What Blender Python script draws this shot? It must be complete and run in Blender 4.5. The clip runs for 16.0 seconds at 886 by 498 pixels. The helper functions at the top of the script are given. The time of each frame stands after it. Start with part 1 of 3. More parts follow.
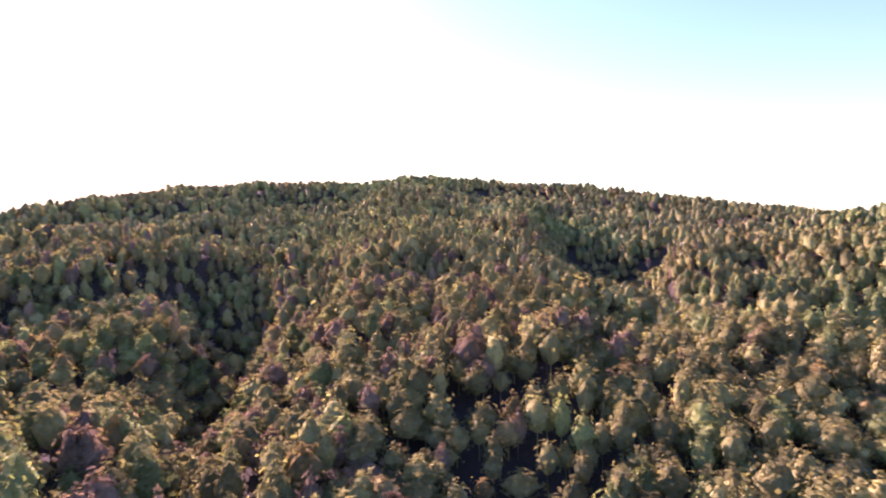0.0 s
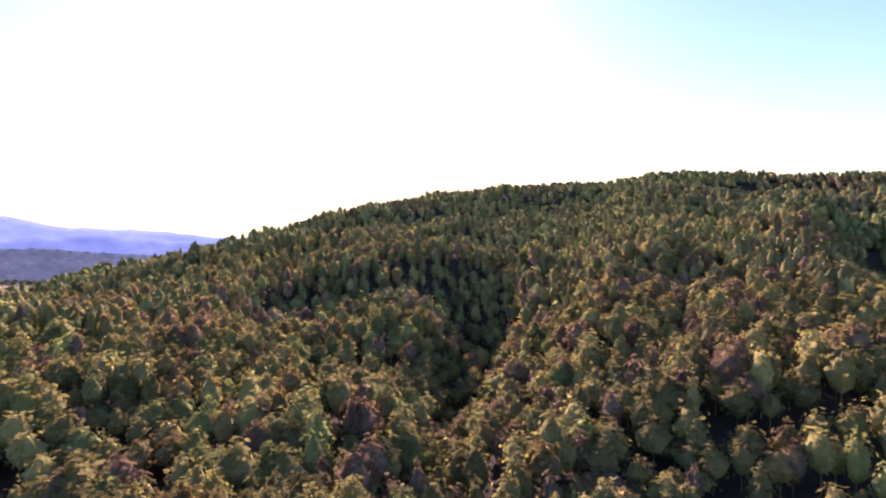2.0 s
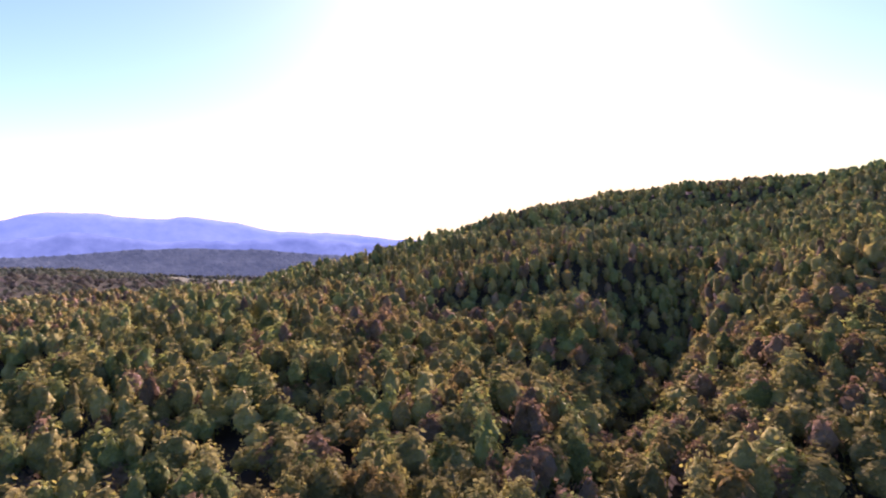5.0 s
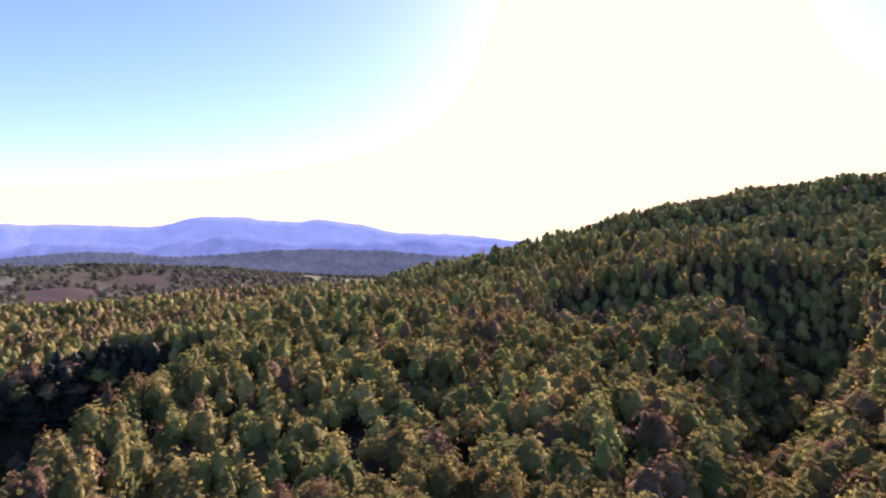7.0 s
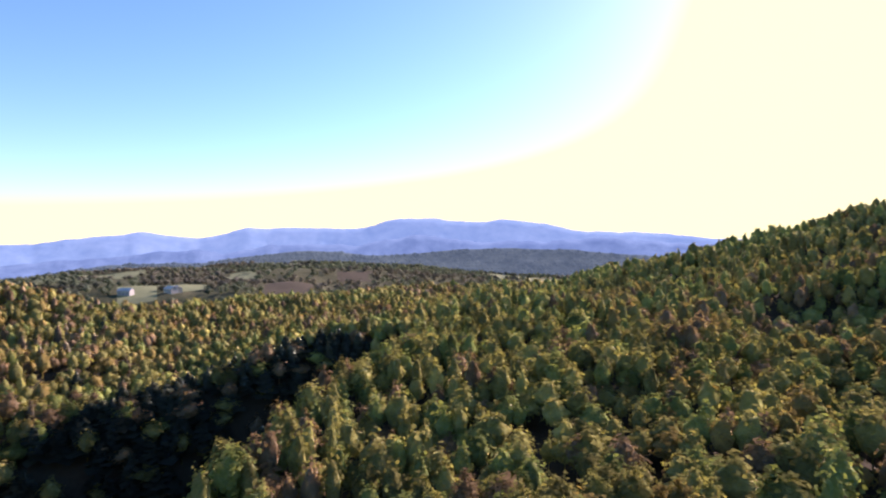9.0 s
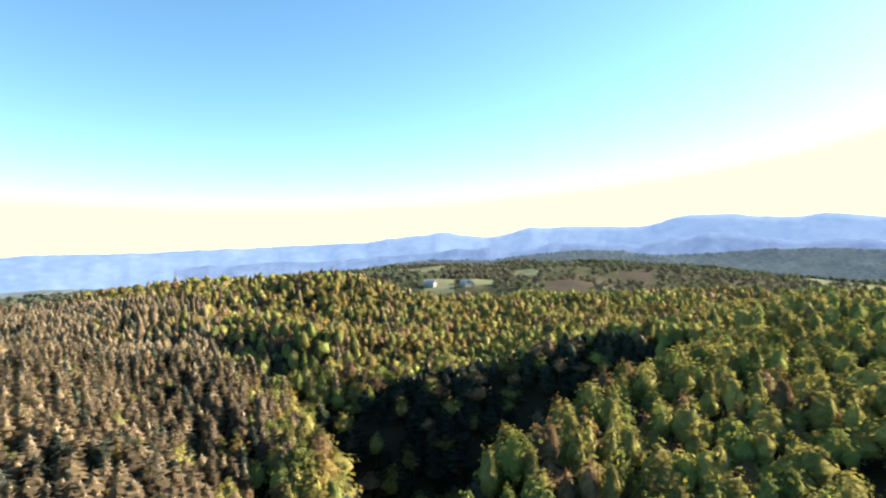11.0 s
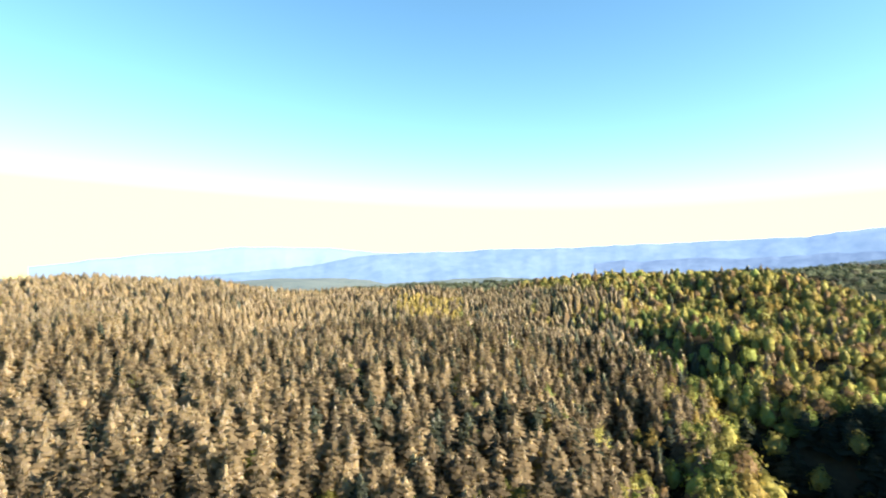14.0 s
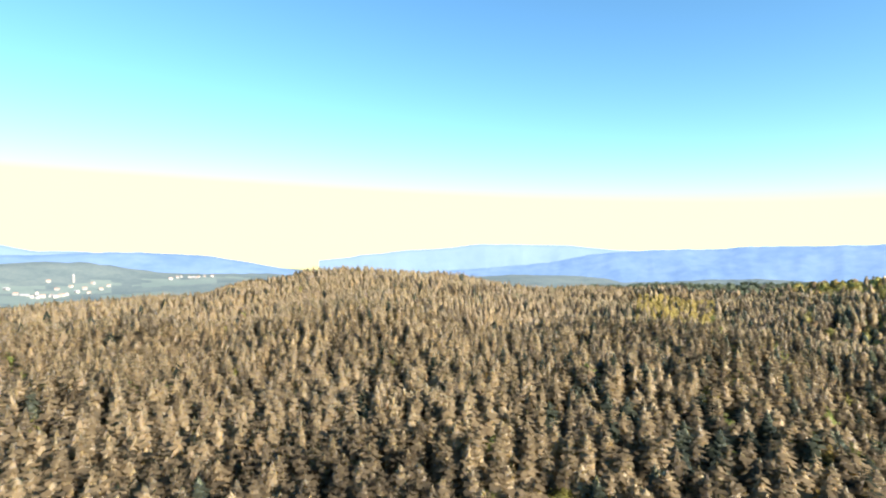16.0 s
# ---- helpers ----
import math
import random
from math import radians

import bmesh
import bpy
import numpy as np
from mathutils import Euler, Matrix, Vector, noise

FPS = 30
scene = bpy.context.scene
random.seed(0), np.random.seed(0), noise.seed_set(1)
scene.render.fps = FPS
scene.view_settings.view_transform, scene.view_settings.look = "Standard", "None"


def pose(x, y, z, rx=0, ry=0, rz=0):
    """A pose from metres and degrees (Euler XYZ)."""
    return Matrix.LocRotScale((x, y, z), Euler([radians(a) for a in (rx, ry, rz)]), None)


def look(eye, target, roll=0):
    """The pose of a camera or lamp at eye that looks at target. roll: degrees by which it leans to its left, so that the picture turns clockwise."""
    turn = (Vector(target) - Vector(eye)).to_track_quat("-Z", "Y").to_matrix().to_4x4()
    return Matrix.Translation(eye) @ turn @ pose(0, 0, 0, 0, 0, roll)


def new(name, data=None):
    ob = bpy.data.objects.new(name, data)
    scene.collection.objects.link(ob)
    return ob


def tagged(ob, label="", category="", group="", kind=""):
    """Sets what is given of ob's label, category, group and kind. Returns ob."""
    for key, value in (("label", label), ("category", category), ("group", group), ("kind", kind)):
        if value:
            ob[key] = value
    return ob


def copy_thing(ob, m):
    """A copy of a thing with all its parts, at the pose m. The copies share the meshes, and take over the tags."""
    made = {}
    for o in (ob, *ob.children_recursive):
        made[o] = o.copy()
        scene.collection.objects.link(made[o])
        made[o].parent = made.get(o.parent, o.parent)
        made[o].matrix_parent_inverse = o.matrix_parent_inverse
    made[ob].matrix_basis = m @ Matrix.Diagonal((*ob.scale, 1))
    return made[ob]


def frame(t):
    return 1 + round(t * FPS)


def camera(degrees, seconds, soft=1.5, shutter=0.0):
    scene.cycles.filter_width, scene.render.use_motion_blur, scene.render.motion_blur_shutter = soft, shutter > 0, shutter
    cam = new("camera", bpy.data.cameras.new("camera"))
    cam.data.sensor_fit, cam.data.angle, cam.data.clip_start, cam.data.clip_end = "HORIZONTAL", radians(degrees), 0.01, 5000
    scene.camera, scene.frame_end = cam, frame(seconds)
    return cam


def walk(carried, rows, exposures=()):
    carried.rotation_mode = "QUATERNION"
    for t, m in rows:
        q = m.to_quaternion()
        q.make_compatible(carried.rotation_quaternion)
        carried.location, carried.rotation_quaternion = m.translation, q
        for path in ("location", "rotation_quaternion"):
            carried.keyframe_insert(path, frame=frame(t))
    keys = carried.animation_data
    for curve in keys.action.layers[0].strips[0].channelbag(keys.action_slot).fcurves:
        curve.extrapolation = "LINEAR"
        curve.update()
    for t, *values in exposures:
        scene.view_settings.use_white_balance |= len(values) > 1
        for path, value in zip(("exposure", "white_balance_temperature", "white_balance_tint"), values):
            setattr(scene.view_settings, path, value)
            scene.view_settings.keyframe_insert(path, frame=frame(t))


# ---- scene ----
# ---------------------------------------------------------------- camera
EYE = 100.0
cam = camera(78.53, 16.0, soft=2.1, shutter=0.2)
PATH = (
    (0.0, -0.00, -0.90, 0.30),
    (0.5, 8.18, -0.86, 0.35),
    (1.0, 14.77, -0.79, 0.25),
    (1.5, 20.78, -0.76, 0.20),
    (2.0, 25.16, -0.69, 0.21),
    (2.5, 28.64, -0.58, 0.22),
    (3.0, 31.63, -0.51, 0.20),
    (3.5, 34.35, -0.46, 0.17),
    (4.0, 37.03, -0.45, 0.17),
    (6.5, 52.24, -0.33, 0.15),
    (7.0, 55.28, -0.29, 0.10),
    (7.5, 58.79, -0.30, 0.13),
    (8.0, 63.23, -0.28, 0.18),
    (10.5, 95.61, -0.35, 0.25),
    (11.0, 103.55, -0.35, 0.15),
    (11.5, 112.39, -0.42, 0.21),
    (12.0, 119.93, -0.50, 0.11),
    (12.5, 125.82, -0.59, 0.16),
    (13.0, 132.37, -0.60, 0.28),
    (13.5, 138.97, -0.67, 0.31),
    (14.0, 145.52, -0.69, 0.32),
    (14.5, 152.55, -0.73, 0.35),
    (15.0, 159.38, -0.76, 0.46),
    (15.5, 164.96, -0.80, 0.44),
    (16.0, 170.08, -0.79, 0.51),
)
walk(cam, [(t, pose(0, 0, EYE, 90 + pitch, roll, yaw)) for t, yaw, pitch, roll in PATH], exposures=(
    (0.0, 2.38, 5900, 92), (0.6, 2.1, 5950, 86), (1.0, 1.98, 6000, 82), (2.0, 1.86, 6000, 78), (4.0, 1.72, 6000, 76), (6.5, 1.52, 5950, 72), (8.2, 1.48, 6000, 60), (10.5, 1.82, 6500, 22), (12.5, 1.93, 6600, 16), (14.5, 2.0, 6550, 14), (15.4, 1.92, 6300, 14), (16.0, 1.74, 6100, 16)))

# ---------------------------------------------------------------- daylight
SUN_BEARING, SUN_HEIGHT = 36.0, 25.0


def way(bearing, height=0.0):
    b, h = radians(bearing), radians(height)
    return Vector((-math.sin(b) * math.cos(h), math.cos(b) * math.cos(h), math.sin(h)))


world = bpy.data.worlds.new("sky")
scene.world = world
world.use_nodes = True
wn = world.node_tree
wn.nodes.clear()
sky = wn.nodes.new("ShaderNodeTexSky")
sky.sky_type = "NISHITA"
sky.sun_disc = False
sky.sun_elevation, sky.sun_rotation = radians(SUN_HEIGHT), radians(-SUN_BEARING)
sky.altitude, sky.air_density, sky.dust_density, sky.ozone_density = 1500, 1.0, 0.75, 2.6
back = wn.nodes.new("ShaderNodeBackground")
back.inputs["Strength"].default_value = 0.089
wout = wn.nodes.new("ShaderNodeOutputWorld")
hue = wn.nodes.new("ShaderNodeHueSaturation")
hue.inputs["Saturation"].default_value = 1.15
wn.links.new(sky.outputs[0], hue.inputs["Color"])
tint = wn.nodes.new("ShaderNodeMix")
tint.data_type, tint.blend_type = "RGBA", "MULTIPLY"
tint.inputs[0].default_value, tint.inputs[7].default_value = 1.0, (1.02, 1.12, 0.91, 1)
wn.links.new(hue.outputs[0], tint.inputs[6])
# towards the sun and the horizon the haze turns the sky cream
split, reach_, cream = wn.nodes.new("ShaderNodeSeparateColor"), wn.nodes.new("ShaderNodeMapRange"), wn.nodes.new("ShaderNodeMix")
wn.links.new(tint.outputs[2], split.inputs[0])
wn.links.new(split.outputs[0], reach_.inputs[0])
reach_.inputs[1].default_value, reach_.inputs[2].default_value = 1.05, 3.6
cream.data_type, cream.blend_type = "RGBA", "DARKEN"
cream.inputs[7].default_value = (5.6, 5.4, 2.44, 1)
wn.links.new(reach_.outputs[0], cream.inputs[0])
wn.links.new(tint.outputs[2], cream.inputs[6])
wn.links.new(cream.outputs[2], back.inputs[0])
wn.links.new(back.outputs[0], wout.inputs[0])

sun = new("sun", bpy.data.lights.new("sun", "SUN"))
sun.data.energy, sun.data.angle, sun.data.color = 4.6, radians(0.6), (1.0, 0.86, 0.66)
sun.matrix_world = look(way(SUN_BEARING, SUN_HEIGHT) * 900, (0, 0, 0))


# ---------------------------------------------------------------- materials
def material(name):
    m = bpy.data.materials.new(name)
    m.use_nodes = True
    m.node_tree.nodes.clear()
    return m, m.node_tree.nodes, m.node_tree.links


def ramp(nodes, stops):
    r = nodes.new("ShaderNodeValToRGB")
    e = r.color_ramp.elements
    while len(e) < len(stops):
        e.new(0.5)
    for k, (p, c) in zip(e, stops):
        k.position, k.color = p, (*c, 1)
    return r


def shade(c, k):
    return tuple(min(1.0, v * k) for v in c)


def leaf(name, colour, lit=0.4, other=None, near=False, clump=0.9, cut=1.3, gaps=0.43):
    """Foliage that lets some light through; each tree has its own tone, each spray a little of its own."""
    m, n, l = material(name)
    other = other or shade(colour, 1.6)
    tone = n.new("ShaderNodeObjectInfo").outputs["Random"] if near else None
    if not near:
        a = n.new("ShaderNodeAttribute")
        a.attribute_name = "tone"
        tone = a.outputs["Fac"]
    isl = n.new("ShaderNodeNewGeometry").outputs["Random Per Island"]
    mix = n.new("ShaderNodeMath")
    mix.operation = "MULTIPLY_ADD"
    l.new(isl, mix.inputs[0])
    mix.inputs[1].default_value = 0.15
    sub = n.new("ShaderNodeMath")
    sub.operation = "MULTIPLY"
    l.new(tone, sub.inputs[0])
    sub.inputs[1].default_value = 0.9
    l.new(sub.outputs[0], mix.inputs[2])
    co = n.new("ShaderNodeTexCoord").outputs["Object"]
    grain = n.new("ShaderNodeTexNoise")
    grain.inputs["Scale"].default_value, grain.inputs["Detail"].default_value = clump, 3.0
    l.new(co, grain.inputs["Vector"])
    add = n.new("ShaderNodeMath")
    add.operation = "MULTIPLY_ADD"
    l.new(grain.outputs["Fac"], add.inputs[0])
    add.inputs[1].default_value = 0.3
    low = n.new("ShaderNodeMath")
    low.operation = "SUBTRACT"
    l.new(mix.outputs[0], low.inputs[0])
    low.inputs[1].default_value = 0.18
    l.new(low.outputs[0], add.inputs[2])
    r = ramp(n, [(0.0, shade(colour, 0.65)), (0.5, colour), (1.0, other)])
    l.new(add.outputs[0], r.inputs[0])
    bp = n.new("ShaderNodeBump")
    bp.inputs["Strength"].default_value, bp.inputs["Distance"].default_value = 0.5, 0.6 / clump
    l.new(grain.outputs["Fac"], bp.inputs["Height"])
    d, t, mx, out = (n.new("ShaderNode" + k) for k in ("BsdfPrincipled", "BsdfTranslucent", "MixShader", "OutputMaterial"))
    d.inputs["Roughness"].default_value = 0.8
    d.inputs["Specular IOR Level"].default_value = 0.0
    l.new(r.outputs[0], d.inputs["Base Color"])
    through_ = n.new("ShaderNodeMix")
    through_.data_type, through_.blend_type = "RGBA", "MULTIPLY"
    through_.inputs[0].default_value, through_.inputs[7].default_value = 1.0, (1.35, 1.3, 0.8, 1)
    l.new(r.outputs[0], through_.inputs[6])
    l.new(through_.outputs[2], t.inputs["Color"])
    l.new(bp.outputs[0], d.inputs["Normal"])
    mx.inputs[0].default_value = lit
    l.new(d.outputs[0], mx.inputs[1])
    l.new(t.outputs[0], mx.inputs[2])
    # gaps between the leaves of a spray
    hole, edge, gap, final = n.new("ShaderNodeTexNoise"), n.new("ShaderNodeMath"), n.new("ShaderNodeBsdfTransparent"), n.new("ShaderNodeMixShader")
    hole.inputs["Scale"].default_value, hole.inputs["Detail"].default_value, hole.inputs["Roughness"].default_value = cut, 2.0, 0.7
    l.new(co, hole.inputs["Vector"])
    edge.operation = "GREATER_THAN"
    edge.inputs[1].default_value = gaps
    l.new(hole.outputs["Fac"], edge.inputs[0])
    l.new(edge.outputs[0], final.inputs[0])
    l.new(gap.outputs[0], final.inputs[1])
    l.new(mx.outputs[0], final.inputs[2])
    l.new(final.outputs[0], out.inputs[0])
    return m


def dense(name, colour, other, near=False, depth=1.0, seep=0.5):
    """The body of a crown: a mass of small leaves into which light seeps about a metre."""
    m, n, l = material(name)
    if near:
        tone = n.new("ShaderNodeObjectInfo").outputs["Random"]
    else:
        a = n.new("ShaderNodeAttribute")
        a.attribute_name = "tone"
        tone = a.outputs["Fac"]
    co = n.new("ShaderNodeTexCoord").outputs["Object"]
    fine, lump = n.new("ShaderNodeTexNoise"), n.new("ShaderNodeTexNoise")
    for t, s, d in ((fine, 2.4, 4.0), (lump, 0.8, 2.0)):
        t.inputs["Scale"].default_value, t.inputs["Detail"].default_value = s, d
        t.inputs["Roughness"].default_value = 0.65
        l.new(co, t.inputs["Vector"])

    def math_node(kind, x, y, z=None):
        k = n.new("ShaderNodeMath")
        k.operation = kind
        for s, v in zip(k.inputs, (x, y, z)):
            if isinstance(v, float):
                s.default_value = v
            elif v is not None:
                l.new(v, s)
        return k.outputs[0]

    grain = math_node("MULTIPLY_ADD", fine.outputs["Fac"], 0.9, -0.45)
    fac = math_node("ADD", math_node("MULTIPLY_ADD", tone, 0.9, 0.05), grain)
    fac = math_node("ADD", fac, math_node("MULTIPLY_ADD", lump.outputs["Fac"], 0.6, -0.3))
    r = ramp(n, [(0.0, shade(colour, 0.6)), (0.5, colour), (1.0, other)])
    l.new(fac, r.inputs[0])
    p, out = n.new("ShaderNodeBsdfPrincipled"), n.new("ShaderNodeOutputMaterial")
    l.new(r.outputs[0], p.inputs["Base Color"])
    p.inputs["Roughness"].default_value = 0.85
    p.inputs["Specular IOR Level"].default_value = 0.0
    p.inputs["Subsurface Weight"].default_value = seep
    p.inputs["Subsurface Radius"].default_value = (1.0, 0.85, 0.5)
    p.inputs["Subsurface Scale"].default_value = depth
    one, two = n.new("ShaderNodeBump"), n.new("ShaderNodeBump")
    one.inputs["Strength"].default_value, one.inputs["Distance"].default_value = 0.8, 1.0
    two.inputs["Strength"].default_value, two.inputs["Distance"].default_value = 0.9, 0.5
    l.new(lump.outputs["Fac"], one.inputs["Height"])
    l.new(fine.outputs["Fac"], two.inputs["Height"])
    l.new(one.outputs[0], two.inputs["Normal"])
    l.new(two.outputs[0], p.inputs["Normal"])
    l.new(p.outputs[0], out.inputs[0])
    return m


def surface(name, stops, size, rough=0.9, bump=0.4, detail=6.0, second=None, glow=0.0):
    """A matt natural surface with variation at two scales; glow adds haze as emission."""
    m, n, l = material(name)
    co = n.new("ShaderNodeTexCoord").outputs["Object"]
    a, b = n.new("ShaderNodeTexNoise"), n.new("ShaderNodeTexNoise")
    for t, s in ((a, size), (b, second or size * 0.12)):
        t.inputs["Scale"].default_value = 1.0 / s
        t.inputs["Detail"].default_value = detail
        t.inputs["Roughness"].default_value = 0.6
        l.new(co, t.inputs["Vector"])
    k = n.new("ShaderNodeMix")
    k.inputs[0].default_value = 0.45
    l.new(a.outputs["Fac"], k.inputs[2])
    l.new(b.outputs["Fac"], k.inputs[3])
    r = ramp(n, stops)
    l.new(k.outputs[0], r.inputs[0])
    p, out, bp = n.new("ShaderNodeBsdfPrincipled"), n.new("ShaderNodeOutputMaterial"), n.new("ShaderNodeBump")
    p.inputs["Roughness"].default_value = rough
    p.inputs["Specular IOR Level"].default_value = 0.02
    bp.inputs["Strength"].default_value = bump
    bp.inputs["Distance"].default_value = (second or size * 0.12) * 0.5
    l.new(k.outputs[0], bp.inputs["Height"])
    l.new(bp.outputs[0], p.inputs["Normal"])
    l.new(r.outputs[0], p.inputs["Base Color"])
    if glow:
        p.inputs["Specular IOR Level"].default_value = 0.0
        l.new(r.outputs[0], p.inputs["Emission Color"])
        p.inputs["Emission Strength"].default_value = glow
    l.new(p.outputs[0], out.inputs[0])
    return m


FOLIAGE = {
    "olive": ((0.152, 0.147, 0.053), (0.216, 0.206, 0.067)),
    "yellow": ((0.214, 0.208, 0.068), (0.290, 0.280, 0.090)),
    "golden": ((0.208, 0.165, 0.058), (0.270, 0.211, 0.072)),
    "rusty": ((0.163, 0.118, 0.067), (0.219, 0.157, 0.087)),
    "green": ((0.142, 0.172, 0.055), (0.230, 0.268, 0.078)),
    "tan": ((0.232, 0.188, 0.121), (0.262, 0.212, 0.136)),
    "dull": ((0.128, 0.106, 0.072), (0.190, 0.155, 0.100)),
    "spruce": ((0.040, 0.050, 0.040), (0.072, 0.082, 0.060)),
    "larch": ((0.22, 0.18, 0.06), (0.30, 0.25, 0.085)),
}
KINDS = list(FOLIAGE)
NEEDLES = ("tan", "dull", "spruce")
WOODS = [leaf("leaves_" + k, c, 0.5, o, clump=0.6, gaps=0.3 if k in NEEDLES else 0.43) for k, (c, o) in FOLIAGE.items()]
WOODS += [dense("crown_" + k, c, o, False, *((1.8, 0.8) if k in NEEDLES else (0.8, 0.5))) for k, (c, o) in FOLIAGE.items()]
NEAR = [leaf("foliage_" + k, c, 0.5, o, near=True, clump=1.6, cut=2.9, gaps=0.3 if k in NEEDLES else 0.41) for k, (c, o) in FOLIAGE.items()]
NEAR += [dense("mass_" + k, c, o, True, *((1.8, 0.8) if k in NEEDLES else (0.8, 0.5))) for k, (c, o) in FOLIAGE.items()]
BARK = surface("bark", [(0.3, (0.06, 0.048, 0.038)), (0.7, (0.17, 0.14, 0.115))], 0.5, bump=0.8)
BIRCH = surface("pale_bark", [(0.35, (0.16, 0.14, 0.12)), (0.6, (0.5, 0.47, 0.42))], 0.4, bump=0.5)
# valley woods: haze is mixed into the leaf colours as grey
HAZY = [leaf("leaves_hazed", (0.10, 0.125, 0.092), 0.4, (0.14, 0.165, 0.115), clump=0.25),
        leaf("hazed_bare_copse", (0.108, 0.108, 0.094), 0.4, (0.135, 0.132, 0.112), clump=0.25), leaf("dark_copse", (0.042, 0.05, 0.045), 0.3, (0.07, 0.078, 0.062), clump=0.25)]
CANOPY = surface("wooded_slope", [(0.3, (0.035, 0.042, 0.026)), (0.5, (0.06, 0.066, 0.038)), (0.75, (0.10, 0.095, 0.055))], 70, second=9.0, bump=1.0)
# remote ground: bluish, lightened base colours stand in for haze
HAZED = surface("haze_tinted_slope", [(0.3, (0.10, 0.14, 0.155)), (0.5, (0.15, 0.195, 0.2)), (0.75, (0.21, 0.25, 0.23))], 120, second=16.0, bump=0.6)
PASTURE = surface("haze_tinted_pasture", [(0.3, (0.15, 0.205, 0.2)), (0.7, (0.235, 0.29, 0.26))], 110, second=14.0)
GRASS = surface("meadow", [(0.3, (0.13, 0.15, 0.085)), (0.7, (0.19, 0.21, 0.12))], 90, second=9.0)
PLOUGH = surface("bare_field", [(0.3, (0.056, 0.05, 0.038)), (0.7, (0.08, 0.07, 0.052))], 80, second=7.0)
SCRUB = surface("scrub", [(0.3, (0.045, 0.05, 0.03)), (0.5, (0.075, 0.078, 0.045)), (0.75, (0.11, 0.11, 0.065))], 60, second=9.0, bump=1.0)
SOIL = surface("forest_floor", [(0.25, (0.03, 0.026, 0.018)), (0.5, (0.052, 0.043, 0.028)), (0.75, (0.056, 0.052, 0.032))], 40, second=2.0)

# ---------------------------------------------------------------- landform
TREE = 15.0      # mean height of the canopy over the soil


def hashed(ix, iy, seed):
    h = (ix * 374761393 + iy * 668265263 + seed * 974634777) & 0xFFFFFFFF
    h = ((h ^ (h >> 13)) * 1274126177) & 0xFFFFFFFF
    return ((h ^ (h >> 16)) & 0xFFFF) / 65535.0


def value_noise(x, y, seed=0):
    ix, iy = np.floor(x).astype(np.int64), np.floor(y).astype(np.int64)
    fx, fy = x - ix, y - iy
    fx, fy = fx * fx * (3 - 2 * fx), fy * fy * (3 - 2 * fy)
    a, b = hashed(ix, iy, seed), hashed(ix + 1, iy, seed)
    c, d = hashed(ix, iy + 1, seed), hashed(ix + 1, iy + 1, seed)
    return (a + (b - a) * fx) * (1 - fy) + (c + (d - c) * fx) * fy


def fbm(x, y, size, octaves=4, seed=0):
    total, k, amp = 0.0, 1.0 / size, 1.0
    for o in range(octaves):
        total = total + amp * (value_noise(x * k, y * k, seed + o) - 0.5)
        k, amp = k * 2.03, amp * 0.5
    return total


LINES = []


def landline(*stations):
    """A crest, gully or valley line: stations of bearing (degrees to the left of north), distance and height over the lookout, canopy included."""
    pts = []
    for (b0, r0, h0), (b1, r1, h1) in zip(stations, stations[1:]):
        p, q = way(b0) * r0, way(b1) * r1
        steps = max(2, int((q - p).length / (0.035 * (r0 + r1) / 2 + 2)))
        for i in range(steps):
            k = i / steps
            a = p.lerp(q, k)
            pts.append((a.x, a.y, h0 + (h1 - h0) * k, (q - p).length / steps))
    LINES.extend(pts)


# the big hill: its crest, and the shoulder that falls to the valley
landline((-75, 620, 0), (-55, 680, 22), (-39, 720, 35), (-36, 770, 35), (-23, 820, 58), (-13, 860, 86), (2, 860, 104), (11, 830, 92),
         (22, 770, 79), (28, 700, 64), (33, 640, 49), (39, 580, 24), (45, 530, 5), (51, 480, -10), (54, 455, -11), (59, 430, -25), (64, 400, -38))
landline((-40, 1150, -30), (0, 1300, 20), (25, 1150, -20), (45, 900, -70), (60, 700, -85))
# the spur in front of it, then the gullies on both sides
landline((14, 105, -52), (12, 150, -46), (9.5, 210, -28), (7, 290, -7), (4, 400, 16), (2, 520, 40), (2, 680, 74))
landline((-8, 120, -55), (-9, 180, -34), (-7, 260, -14), (-6, 380, 10), (-7, 520, 34), (-9, 700, 60))
landline((16, 400, 6), (15.5, 300, -27), (17, 240, -40), (19, 200, -43), (21, 165, -47), (23.5, 130, -50))
landline((25, 118, -63), (23.5, 160, -62), (22, 215, -66), (19.8, 275, -60), (18, 340, -40), (17.8, 420, -12), (16, 520, 18), (14, 640, 44))
landline((-46, 150, -48), (-38, 175, -45), (-33, 210, -38), (-28.5, 260, -28), (-23.5, 315, -28), (-20.3, 365, -34), (-17, 420, -24), (-14, 500, 8), (-11, 620, 34))
landline((-55, 170, -44), (-41, 215, -46), (-35, 245, -38), (-28, 300, -20), (-24.5, 350, 2), (-26, 400, 14), (-30, 425, 16), (-39, 400, 12), (-55, 400, 8))
landline((-22, 520, 12), (-30, 560, 8), (-38, 580, 6), (-50, 560, -2))
landline((22, 430, 6), (25, 405, 7), (31, 395, 4), (37, 385, -1), (42, 375, -11), (47, 370, -18), (54, 350, -23), (60, 335, -27))
landline((24, 560, 30), (32, 520, 18), (40, 470, 2), (47, 430, -15), (54, 400, -24))
landline((29, 300, -20), (30, 240, -37), (31, 195, -45), (36, 160, -45), (30, 120, -52))
landline((42, 300, -33), (41, 230, -42), (40, 180, -46))
landline((-40, 95, -50), (-31, 125, -50), (-25, 155, -46), (-22, 195, -40), (-20.5, 240, -34))
